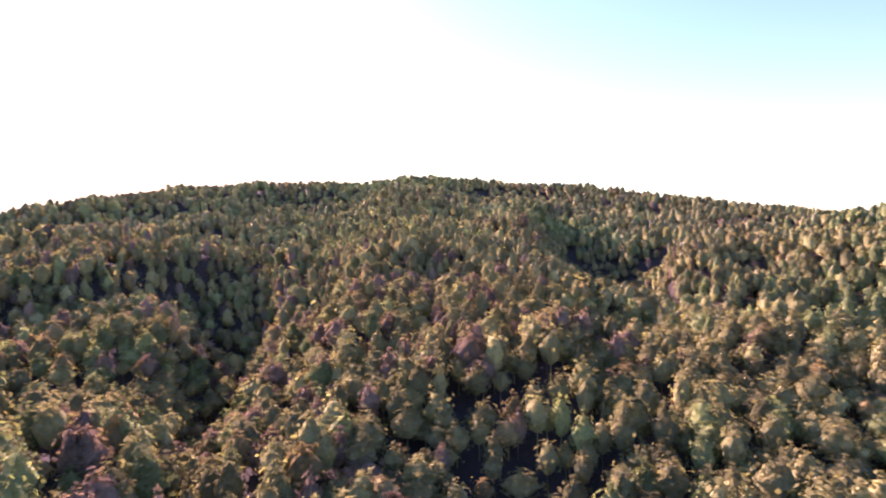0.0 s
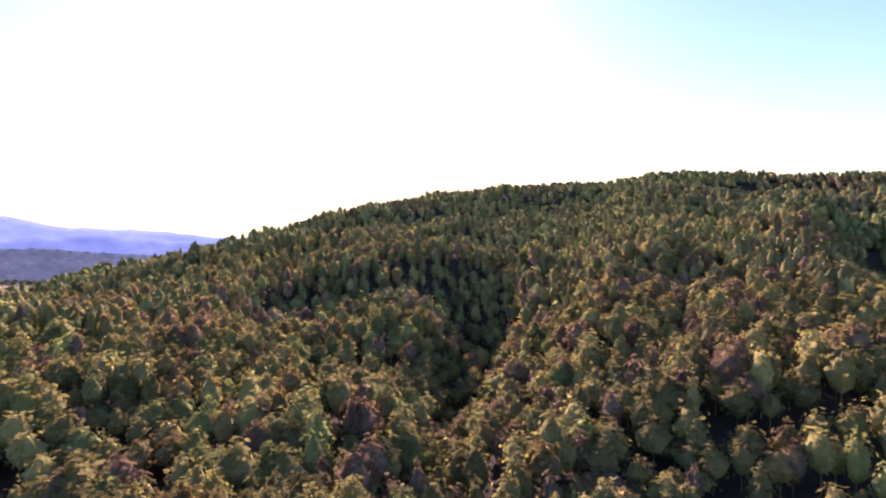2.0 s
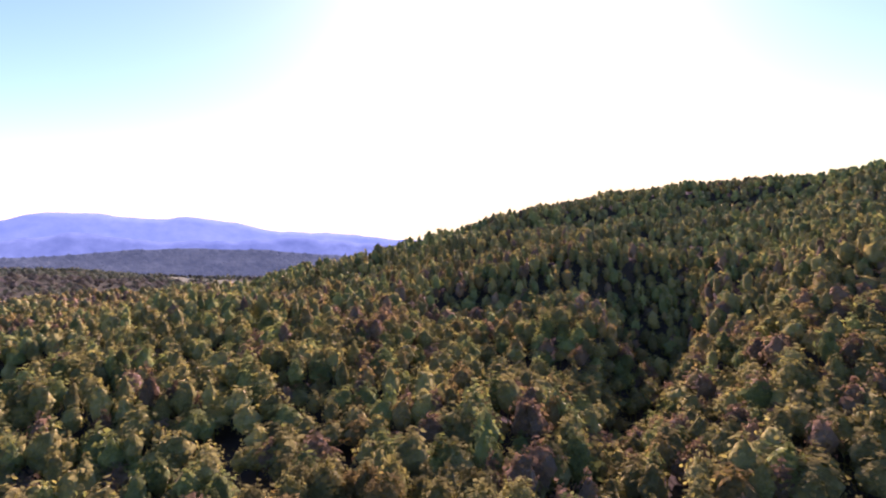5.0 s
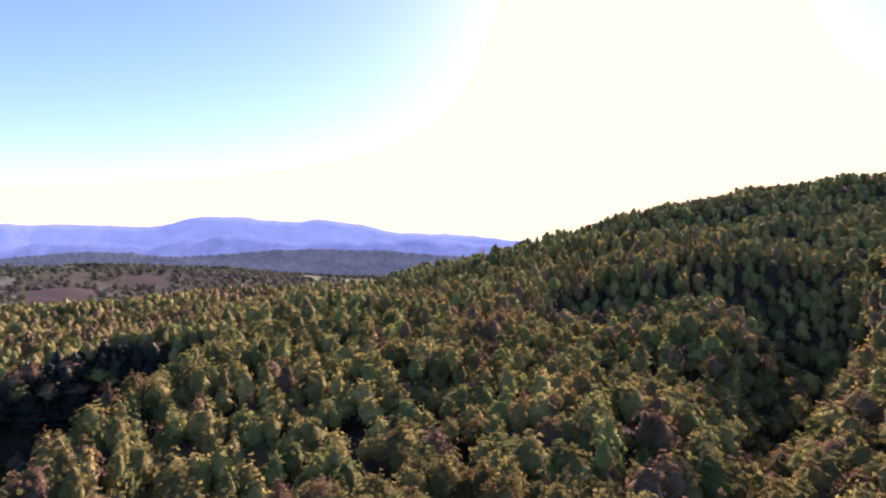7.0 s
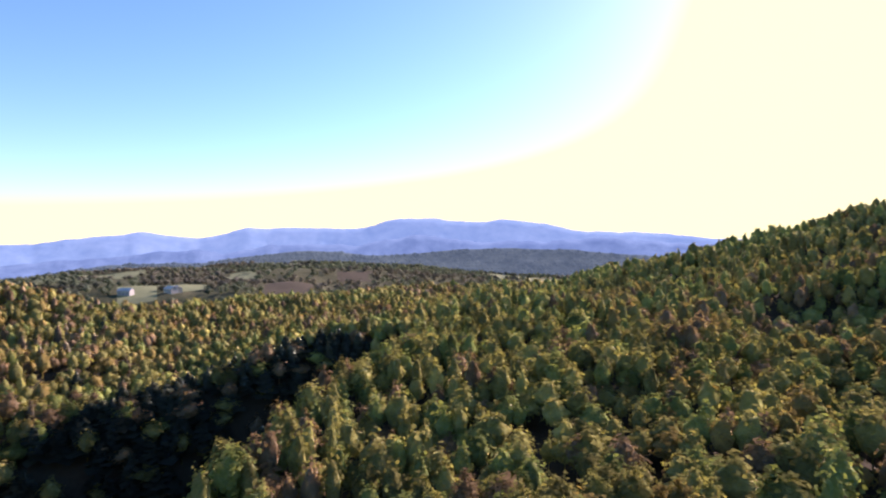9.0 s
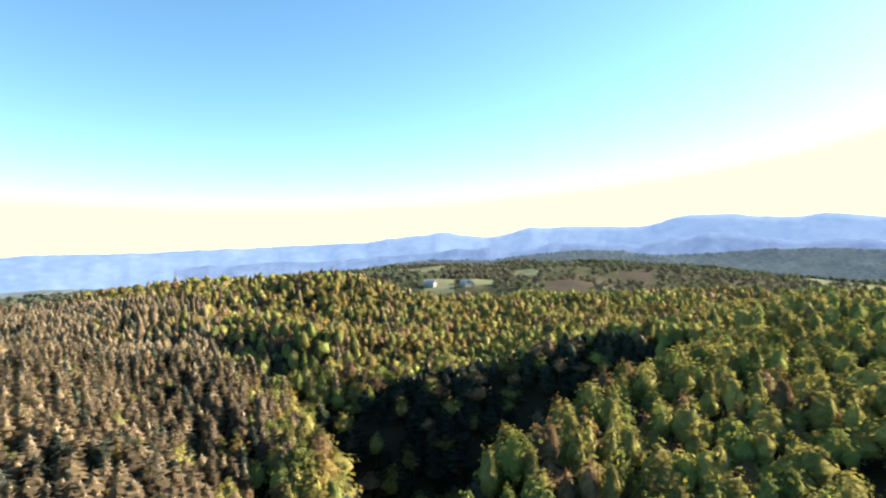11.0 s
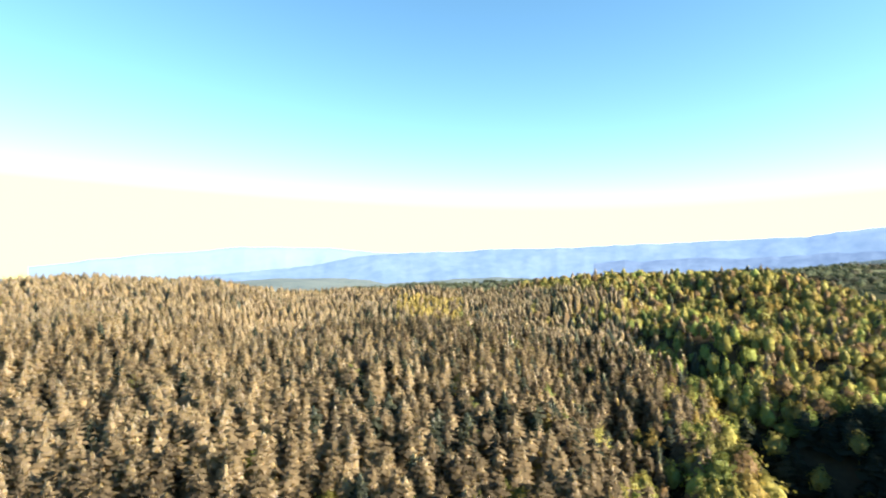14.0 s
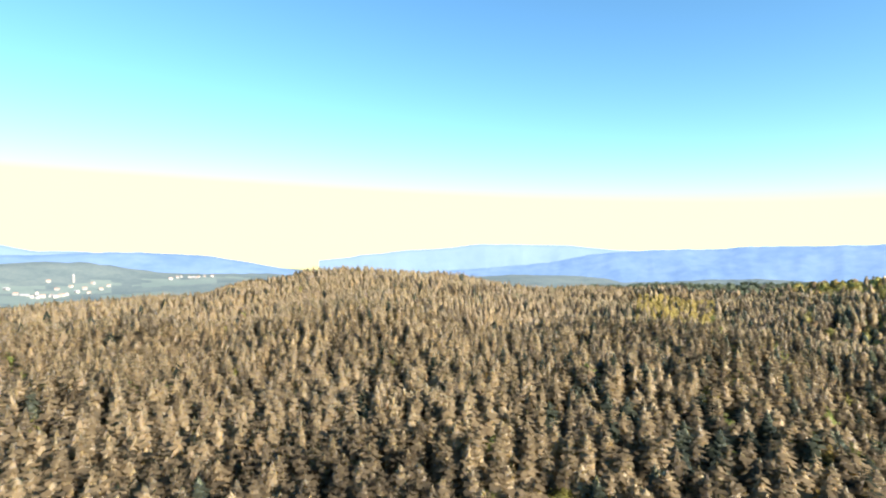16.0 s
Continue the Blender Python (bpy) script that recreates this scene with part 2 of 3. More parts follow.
# the low spur under the lookout
landline((140, 30, -42), (60, 40, -44), (46, 100, -44), (54, 130, -42), (62, 160, -42), (54, 220, -33), (50, 260, -28), (54, 315, -26), (60, 325, -28), (69, 320, -29))
landline((108, 78, -46), (104, 100, -48), (102.6, 112, -47), (99.6, 125, -47), (96.7, 137, -47), (93.3, 150, -47), (91, 165, -45), (87.8, 178, -43), (83.7, 200, -40), (81, 215, -37), (79, 228, -34), (72, 290, -29), (67, 330, -28), (62, 420, -45))
# the deep gully beside it
landline((109, 100, -86), (108, 125, -112), (109, 155, -128), (109.5, 190, -132), (112, 215, -124), (115, 230, -104), (118, 240, -82))
landline((109.5, 195, -132), (103, 200, -130), (98, 212, -124), (93, 224, -114), (88, 238, -98), (84, 252, -78), (80, 268, -58))
landline((119, 250, -66), (116.5, 254, -68), (113, 254, -66), (109, 257, -62), (105, 264, -56), (100.8, 268, -50), (96, 271, -43), (92, 275, -38), (87, 280, -35), (82, 288, -33), (77, 308, -31))
landline((119, 275, -60), (110, 290, -53), (101, 305, -47), (95, 312, -43), (88, 325, -40))
landline((113, 95, -46), (113, 120, -54), (115.5, 160, -55), (118.5, 210, -58), (121, 255, -52))
# the wooded back beyond the gully
landline((76, 400, -36), (82, 430, -37), (88, 455, -36), (96, 480, -38), (104, 460, -42), (109, 455, -30), (113, 480, -23), (119, 485, -24), (126, 475, -24), (130, 465, -28), (135.4, 450, -38), (141, 430, -44),
         (146, 440, -34), (154.6, 420, -37), (161, 385, -43), (166, 400, -28), (172, 420, -22), (178, 425, -17), (184, 425, -18), (191, 400, -22), (197, 385, -29), (203, 370, -29), (210, 365, -34), (225, 350, -34))
landline((118, 165, -54), (122, 200, -50), (128, 245, -46), (131, 300, -40), (130, 370, -34))
landline((122, 330, -30), (117, 290, -35), (112, 300, -40), (106, 340, -42))
landline((132, 90, -46), (140, 140, -41), (145, 220, -38), (148, 320, -35))
landline((152, 80, -43), (155, 120, -40), (158, 200, -37), (161, 300, -38))
landline((170, 85, -41), (172, 140, -36), (175, 230, -31), (178, 330, -24))
landline((195, 85, -40), (198, 150, -36), (201, 250, -33), (204, 320, -33))
landline((230, 60, -44), (240, 160, -40), (250, 300, -36), (262, 380, -30), (280, 420, -24))
landline((-70, 60, -46), (-60, 110, -52), (-85, 220, -48), (-95, 350, -34))
# the valleys and low hills beyond
landline((150, 640, -90), (163, 640, -110), (176, 720, -115), (190, 640, -105), (205, 560, -95), (220, 560, -90))
landline((95, 570, -60), (103, 600, -60), (110, 640, -65), (125, 700, -80), (140, 680, -90))
landline((92, 720, -44), (98, 700, -44), (102, 720, -45), (106, 760, -40), (112, 900, -52))
landline((60, 820, -72), (72, 760, -62), (84, 760, -54))
landline((57, 1250, -78), (62, 1180, -68), (72, 1150, -55), (84, 1000, -38), (92, 1050, -36))
landline((54, 1600, -96), (60, 1550, -92), (68, 1560, -80))
landline((45, 2300, -120), (54, 2250, -110), (60, 2250, -100), (68, 2250, -95), (74.5, 2200, -95), (79, 2150, -95))
landline((80, 2100, -95), (88.7, 2100, -92), (98, 2100, -100), (106.5, 2100, -120), (112, 2000, -130), (122, 1700, -130))
landline((82, 1400, -46), (88.7, 1400, -36), (96, 1350, -40), (104, 1250, -46), (110, 1250, -58))
landline((130, 1900, -170), (150, 1900, -190), (165, 2000, -200), (180, 1900, -190))
landline((184, 2350, -175), (190, 2350, -140), (194, 2450, -128), (201, 2300, -150), (206, 2050, -152), (212, 2050, -142), (225, 2000, -135))
landline((180, 1500, -185), (192, 1550, -170), (200, 1500, -170), (208, 1400, -165), (225, 1300, -150))
landline((186, 3000, -160), (190, 3000, -152), (198, 3000, -128), (204, 2900, -82), (212, 2900, -80), (230, 2800, -70))
landline((-90, 1500, -60), (-120, 1400, -70), (-140, 1300, -70))
landline((30, 2600, -120), (60, 3300, -150), (90, 3200, -190), (120, 3100, -230), (150, 3300, -260), (178, 3300, -230), (190, 3500, -220), (210, 3500, -220), (230, 3300, -180), (270, 3000, -150), (320, 3000, -150), (350, 2800, -120))
landline((30, 4800, -150), (90, 4800, -200), (150, 4800, -280), (210, 4800, -200), (270, 4800, -150), (330, 4800, -150), (389, 4800, -150))
LAND = np.array(LINES)


def canopy(x, y):
    """The height of the treetops over the lookout's level zero."""
    x, y = np.asarray(x, float), np.asarray(y, float)
    out = np.empty(x.shape)
    for i in range(0, x.size, 4000):
        s = slice(i, i + 4000)
        d2 = (x[s, None] - LAND[:, 0]) ** 2 + (y[s, None] - LAND[:, 1]) ** 2 + 60.0
        w = LAND[:, 3] / d2 ** 1.75
        out[s] = (w * LAND[:, 2]).sum(1) / w.sum(1)
    r = np.hypot(x, y)
    return out + EYE + fbm(x, y, 70, 3, 5) * 6 + fbm(x, y, 120, 3, 6) * np.interp(r, (240, 460, 620, 820), (0, 11, 10, 4)) + fbm(x, y, 600, 3, 9) * np.clip((r - 900) / 40, 0, 28)


def soil(x, y):
    """The ground under the trees; far off, where the wood is low scrub, it lies close under their tops."""
    x, y = np.asarray(x, float), np.asarray(y, float)
    r, b = np.hypot(x, y), np.degrees(np.arctan2(-x, y))
    k = np.clip((r - np.where((b > -75) & (b < 66), 980, 600)) / 250, 0, 1)
    return canopy(x, y) - TREE * (1 - 0.68 * k)


def mesh_object(name, co, faces, mats=(), index=None, tone=None, smooth=False, parent=None, normals=None):
    """One mesh object from arrays: corners and four-cornered faces."""
    me = bpy.data.meshes.new(name)
    me.vertices.add(len(co))
    me.vertices.foreach_set("co", np.asarray(co, np.float32).ravel())
    me.loops.add(faces.size)
    me.loops.foreach_set("vertex_index", faces.astype(np.int32).ravel())
    me.polygons.add(len(faces))
    me.polygons.foreach_set("loop_start", np.arange(0, faces.size, faces.shape[1], dtype=np.int32))
    for m in mats:
        me.materials.append(m)
    if index is not None:
        me.polygons.foreach_set("material_index", np.asarray(index, np.int32))
    me.polygons.foreach_set("use_smooth", np.broadcast_to(np.asarray(smooth, bool), (len(faces),)))
    if tone is not None:
        me.attributes.new("tone", "FLOAT", "FACE").data.foreach_set("value", np.asarray(tone, np.float32))
    if normals is not None:
        me.attributes.new("custom_normal", "FLOAT_VECTOR", "POINT").data.foreach_set("vector", np.asarray(normals, np.float32).ravel())
    me.update(calc_edges=True)
    ob = new(name, me)
    ob.parent = parent
    return ob


# the ground: one sheet, finer near the lookout
RINGS = np.concatenate([[0.05, 7, 16, 27], np.arange(38, 520, 7.0), 520 * (4850 / 520) ** (np.arange(95) / 94)])
TURNS = np.radians(np.arange(0, 360, 0.8))
rr, tt = np.meshgrid(RINGS, TURNS, indexing="ij")
gx, gy = (-rr * np.sin(tt)).ravel(), (rr * np.cos(tt)).ravel()
gz = soil(gx, gy)
a, b = np.meshgrid(np.arange(len(RINGS) - 1), np.arange(len(TURNS)), indexing="ij")
n, b2 = len(TURNS), (b + 1) % len(TURNS)
quads = np.stack([a * n + b, a * n + b2, (a + 1) * n + b2, (a + 1) * n + b], -1).reshape(-1, 4)
# meadows and ploughed fields: bearing, distance, half-widths across and along, kind
FIELDS = ((90.5, 720, 2.2, 60, 2), (99.7, 770, 2.2, 45, 1), (104.0, 735, 1.5, 50, 1), (95.5, 960, 1.6, 60, 1), (79, 1150, 6.0, 65, 1), (73, 780, 2.6, 45, 1),
          (65, 1150, 4.2, 60, 1), (60, 900, 2.5, 40, 1), (84, 900, 1.8, 45, 2), (71, 1330, 2.4, 60, 2), (92, 1450, 2.0, 70, 1), (106, 1200, 2.0, 60, 1),
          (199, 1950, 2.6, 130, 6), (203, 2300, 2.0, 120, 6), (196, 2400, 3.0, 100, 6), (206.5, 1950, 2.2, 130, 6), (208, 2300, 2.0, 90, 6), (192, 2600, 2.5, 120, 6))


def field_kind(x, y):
    """1 for meadow, 2 for bare field, 3 for scrub, 4 for distant wood, 5 for remote wood, 6 for remote pasture (both
    haze-coloured), 0 for the forest floor.
    """
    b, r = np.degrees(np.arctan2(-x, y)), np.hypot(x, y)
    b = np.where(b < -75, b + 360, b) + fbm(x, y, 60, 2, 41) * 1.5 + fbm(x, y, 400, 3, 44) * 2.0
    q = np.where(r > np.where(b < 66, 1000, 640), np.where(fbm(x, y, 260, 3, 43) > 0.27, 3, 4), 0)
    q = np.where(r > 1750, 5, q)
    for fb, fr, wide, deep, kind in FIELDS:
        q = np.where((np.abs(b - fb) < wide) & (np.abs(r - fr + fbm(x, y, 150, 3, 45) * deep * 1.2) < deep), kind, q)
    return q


mid = np.stack([gx, gy], 1)[quads].mean(1)
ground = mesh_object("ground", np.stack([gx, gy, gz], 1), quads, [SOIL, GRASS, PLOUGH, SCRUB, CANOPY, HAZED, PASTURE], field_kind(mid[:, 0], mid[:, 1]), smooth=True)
tagged(ground, "brown and green forest floor over hills and gullies", "ground", kind="structure")
# ---------------------------------------------------------------- trees
rng = np.random.default_rng(7)


def crown_radius(h, point):
    """The half-width of a broadleaf crown at the share h of its height."""
    up = np.clip((h - 0.45) / 0.55, 0, 1)
    down = np.clip((0.45 - h) / 0.45, 0, 1)
    return 0.30 * (1 - up ** 2) ** (0.5 + 0.45 * point) * (1 - down ** 1.7) ** 0.6 + 0.006


def lobes_of(g, count=8, fine=60):
    """Directions of a crown's big lobes and of its small billows."""
    v = g.normal(size=(count + fine, 3))
    v[:, 2] = np.abs(v[:, 2]) * 0.9 - 0.1
    v /= np.linalg.norm(v, axis=1)[:, None]
    return v[:count], v[count:]


def bulge(d, lobes, amount):
    d = d / (np.linalg.norm(d, axis=-1, keepdims=True) + 1e-9)
    big, small = (np.max(np.clip(d @ v.T, 0, 1) ** p, axis=-1) for v, p in zip(lobes, (8, 70)))
    return 1 - amount * 0.55 + amount * (0.55 * big + 0.55 * small)


def hull(sides, levels, g, point, lobes, amount=0.35, scale=1.0, radius=None):
    """A closed, lobed crown surface: corners and faces."""
    hs = 0.5 - 0.5 * np.cos(np.pi * (np.arange(levels + 1) / levels) ** 0.9)
    hs[0] = 0.02
    co = []
    for k, h in enumerate(hs):
        a = 6.283 * (np.arange(sides) + 0.5 * (k % 2)) / sides + g.uniform(-1.2, 1.2, sides) / sides
        r = (radius or (lambda q: crown_radius(q, point)))(np.full(sides, h)) * (1 + amount * 0.22 * g.uniform(-1, 1, sides))
        co.append(np.stack([np.cos(a) * r, np.sin(a) * r, h + amount * 0.5 / levels * g.uniform(-1, 1, sides) * (0 < k < levels)], 1))
    co = np.concatenate(co)
    mid_ = np.array((0, 0, 0.4))
    co = mid_ + (co - mid_) * (bulge((co - mid_) * (1.6, 1.6, 1), lobes, amount) * scale)[:, None]
    k, s = np.meshgrid(np.arange(levels), np.arange(sides), indexing="ij")
    f = np.stack([k * sides + s, k * sides + (s + 1) % sides, (k + 1) * sides + (s + 1) % sides, (k + 1) * sides + s], -1).reshape(-1, 4)
    return co, f


def outward(co, f):
    """Smooth normals of a closed surface, outwards."""
    q = co[f]
    w = np.cross(q[:, 2] - q[:, 0], q[:, 3] - q[:, 1])
    n_ = np.zeros_like(co)
    for i in range(4):
        np.add.at(n_, f[:, i], w)
    out = co - (0, 0, 0.4)
    n_ *= np.sign((n_ * out).sum() + 1e-9)
    return n_ + out * 1e-5 + 1e-9


def joined(*pieces):
    """Pieces of (corners, faces, core or not, outward normals) as one template."""
    co, fs, sm, nm, base = [], [], [], [], 0
    for c, f, s, w in pieces:
        q = c[f]
        back_ = (np.cross(q[:, 2] - q[:, 0], q[:, 3] - q[:, 1]) * w[f].mean(1)).sum(1) < 0
        f = np.where(back_[:, None], f[:, ::-1], f)
        co.append(c)
        nm.append(w / np.linalg.norm(w, axis=1)[:, None])
        fs.append(f + base)
        sm.append(np.full(len(f), s))
        base += len(c)
    return np.concatenate(co), np.concatenate(fs), np.concatenate(sm), np.concatenate(nm)


def broad_crown(sides, levels, count, size, seed, point=0.5, core=0.76, amount=0.42, trunk=False):
    """A lobed dome of leaves, its top one unit high, 0.6 wide, shingled with small sprays; the trunk below it is bare."""
    g = np.random.default_rng(seed)
    lobes = lobes_of(g)
    lift = lambda q: q * (1, 1, 0.82) + (0, 0, 0.18)
    co, f = hull(sides, levels, g, point, lobes, amount, core if count else 1.0)
    round_ = outward(co, f)
    round_ = round_ / np.linalg.norm(round_, axis=1)[:, None] + (0, 0, 0.55)
    if not count:
        return joined((lift(co), f, True, round_))
    h = 0.10 + 0.90 * g.random(count) ** 0.62
    a = g.uniform(0, 6.283, count)
    r = crown_radius(h, point)
    c = np.stack([np.cos(a) * r, np.sin(a) * r, h], 1)
    m = np.array((0, 0, 0.4))
    d = (c - m) * (1.6, 1.6, 1)
    c = m + (c - m) * (bulge(d, lobes, amount) * (0.80 + 0.22 * g.random(count)))[:, None]
    d = d / np.linalg.norm(d, axis=1)[:, None]
    p = sprays(c, d, size * (0.55 + 0.9 * g.random(count)), g)
    d = d + g.normal(size=d.shape) * 0.3 + (0, 0, 0.5)
    pieces = [(lift(co), f, True, round_), (lift(p), np.arange(len(p)).reshape(-1, 4), False, np.repeat(d, 4, axis=0))]
    if trunk:
        t = np.array([(math.cos(2.1 * i) * w, math.sin(2.1 * i) * w, z) for z, w in ((-0.04, 0.018), (0.55, 0.01)) for i in range(3)])
        pieces.append((t, np.array([(i, (i + 1) % 3, 3 + (i + 1) % 3, 3 + i) for i in range(3)]), True, t * (1, 1, 0) + (0, 0, 1e-4)))
    return joined(*pieces)


def sprays(c, out, size, g):
    """Leafy sprays that lie on a crown like loose shingles about the points c."""
    n_ = out + g.normal(size=c.shape) * 0.4 + np.array((0, 0, 0.1))
    n_ /= np.linalg.norm(n_, axis=1)[:, None]
    u = np.cross(n_, g.normal(size=c.shape))
    u /= np.linalg.norm(u, axis=1)[:, None]
    v = np.cross(n_, u)
    s_ = size[:, None] * 0.5
    j = lambda: 0.65 + 0.7 * g.random((len(c), 1))
    p = np.stack([c - u * s_ * j(), c - v * s_ * j(), c + u * s_ * j(), c + v * s_ * j()], 1)
    return p.reshape(-1, 3)


def needle_radius(h, blunt=0.66):
    return 0.175 * np.clip(1 - h, 0, 1) ** blunt * np.clip(0.55 + h * 2.6, 0, 1) + 0.006


def needle_crown(whorls, boughs, seed, width=1.0, core=0.5, sides=6, levels=4, frayed=0):
    """A slim, pointed crown one unit high: whorls of drooping boughs round a dense core."""
    g = np.random.default_rng(seed)
    co, f = hull(sides, levels, g, 0.5, lobes_of(g), 0.2, 1.0, needle_radius)
    co = co * (core * width, core * width, 0.96)
    hs = 0.10 + 0.87 * ((np.arange(whorls) + 0.5) / whorls) ** 0.9
    h = np.repeat(hs, boughs) + g.uniform(-0.5, 0.5, whorls * boughs) * 0.6 / whorls
    a = (np.tile(np.arange(boughs), whorls) + g.random(whorls * boughs) + np.repeat(np.arange(whorls), boughs) * 0.62) * 6.283 / boughs
    n_ = len(h)
    r = needle_radius(np.clip(h, 0, 0.99)) * width * g.uniform(0.72, 1.22, n_) + 0.008
    o = np.stack([np.cos(a), np.sin(a), np.zeros(n_)], 1)
    t = np.stack([-np.sin(a), np.cos(a), np.zeros(n_)], 1)
    fall = np.tan(np.radians(g.uniform(8, 42, n_)))[:, None] * (0, 0, 1)
    half = (r * g.uniform(0.36, 0.6, n_) * (6.0 / boughs) ** 0.7)[:, None]
    root = np.stack([np.zeros(n_), np.zeros(n_), h + 0.012], 1) + o * (r * 0.12)[:, None]
    tip = root + (o - fall) * r[:, None]
    waist = root + (o - fall * 0.75) * (r * 0.58)[:, None]
    p = np.stack([root, waist + t * half, tip, waist - t * half], 1).reshape(-1, 3)
    d = o * 0.75 + (0, 0, 0.95) + g.normal(size=o.shape) * 0.12
    if frayed:
        k = g.integers(0, n_, frayed)
        c = root[k] + (tip - root)[k] * g.uniform(0.45, 1.0, (frayed, 1)) + t[k] * (half[k] * g.uniform(-0.8, 0.8, (frayed, 1)))
        q = tufts(c, o[k], np.full(frayed, 0.045) * g.uniform(0.6, 1.3, frayed), g, 0.8, 0.3)
        p, d = np.concatenate([p, q]), np.concatenate([d, d[k] + g.normal(size=(frayed, 3)) * 0.2])
    top = np.array([(0.008, 0, 0.93), (0, 0.008, 0.96), (-0.008, 0, 0.93), (0, 0, 1.04)])
    p, d = np.concatenate([p, top]), np.concatenate([d, [(0, 0, 1)]])
    round_ = co * (1, 1, 0) / (np.linalg.norm(co[:, :2], axis=1)[:, None] + 1e-6) + (0, 0, 0.3)
    return joined((co, f, True, round_), (p, np.arange(len(p)).reshape(-1, 4), False, np.repeat(d, 4, axis=0)))


def tufts(c, out, size, g, rise=0.75, broad=0.85):
    """Needled twigs about the points c that reach up and outwards."""
    out = out / np.linalg.norm(out, axis=1)[:, None]
    u = out * 0.55 + np.array((0, 0, rise)) + g.normal(size=c.shape) * 0.35
    u /= np.linalg.norm(u, axis=1)[:, None]
    v = np.cross(u, out * 0.25 + g.normal(size=c.shape))
    v /= np.linalg.norm(v, axis=1)[:, None]
    s_ = size[:, None] * 0.5
    j = lambda: 0.7 + 0.6 * g.random((len(c), 1))
    bend = np.cross(u, v) * s_ * 0.35
    p = np.stack([c - u * s_ * j(), c + v * s_ * broad * j() + bend, c + u * s_ * 1.25 * j(), c - v * s_ * broad * j() + bend], 1)
    return p.reshape(-1, 3)


def scatter(step, seed, reach):
    """Points on a jittered grid out to that reach."""
    g = np.random.default_rng(seed)
    k = np.arange(-reach, reach, step)
    x, y = np.meshgrid(k, k)
    x, y = (x + (np.arange(len(k)) % 2)[:, None] * step / 2).ravel(), y.ravel()
    x, y = x + g.uniform(-0.42, 0.42, x.size) * step, y + g.uniform(-0.42, 0.42, x.size) * step
    return x, y, g


def bearing_of(x, y):
    b = np.degrees(np.arctan2(-x, y))
    return np.where(b < -75, b + 360, b)


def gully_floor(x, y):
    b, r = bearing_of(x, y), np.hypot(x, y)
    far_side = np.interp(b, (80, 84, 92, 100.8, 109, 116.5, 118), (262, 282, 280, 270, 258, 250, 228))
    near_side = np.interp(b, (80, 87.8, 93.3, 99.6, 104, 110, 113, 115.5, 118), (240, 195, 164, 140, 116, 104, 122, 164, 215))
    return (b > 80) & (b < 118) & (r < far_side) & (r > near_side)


def needle_share(x, y):
    """How far the wood is conifers: all of it behind the gully, broadleaf on the big hill."""
    b, r = bearing_of(x, y), np.hypot(x, y)
    edge = 118 + 5 * np.clip((r - 150) / 150, 0, 1) + 15 * np.clip((r - 425) / 30, 0, 1) + fbm(x, y, 120, 3, 31) * 14
    share = np.clip((b - edge) / 10, 0, 1) * np.clip((262 - b) / 15, 0, 1)
    share = np.where((b > 100) & (b <= edge) & (r > 210), 0.06, share)
    share = np.where((b > 112) & (b < 143) & (r < 260), share * 0.72, share)
    share = np.where((b > 136) & (b < 172) & (r < 125), np.minimum(share, 0.86), share)
    # a large conifer share in the gully, so its shade can be coloured in
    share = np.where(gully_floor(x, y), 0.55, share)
    share = np.where((b > -13) & (b < 4) & (r > 838) & (r < 880), 0.45, share)      # a few spruces on the hilltop
    return np.clip(share - 0.03, 0, np.where(r > 280, 0.99, 0.965)) * (r < 1200)


def far_bank(x, y):
    """The slopes beyond the gully, where the broadleaf trees are small and dense."""
    b, r = bearing_of(x, y), np.hypot(x, y)
    return (b > 70) & (b < 214) & (r > np.interp(b, (70, 80, 100, 118, 122), (330, 290, 262, 240, 90)))


# a place for every tree
def forest(step, seed, reach, needle):
    x, y, g = scatter(step, seed, reach)
    r, b = np.hypot(x, y), bearing_of(x, y)
    limit = np.where(b < 66, 930, np.where(b < 214, 560, 420)) + fbm(x, y, 200, 2, 3) * 60
    share = needle_share(x, y)
    thin = np.where((b > -52) & (b < 214), np.clip((r - 330) / 300, 0, 1) * 0.45, 0.85)      # farther off the crowns stand for more than one stem
    if not needle:
        thin = np.where((b > -52) & (b < 214), np.where((r < 330) & (b < 66), 0.38, 0.28) + 0.3 * np.clip((r - 330) / 300, 0, 1), 0.9)
        thin = np.where(gully_floor(x, y), 0.0, thin)
        thin = np.where(far_bank(x, y), 0.0 + 0.3 * np.clip((r - 400) / 100, 0, 1), thin)
    ok = (r > 7) & (r < limit) & ((g.random(x.size) < share) == needle) & (g.random(x.size) > thin)
    x, y = x[ok], y[ok]
    return x, y, soil(x, y), g


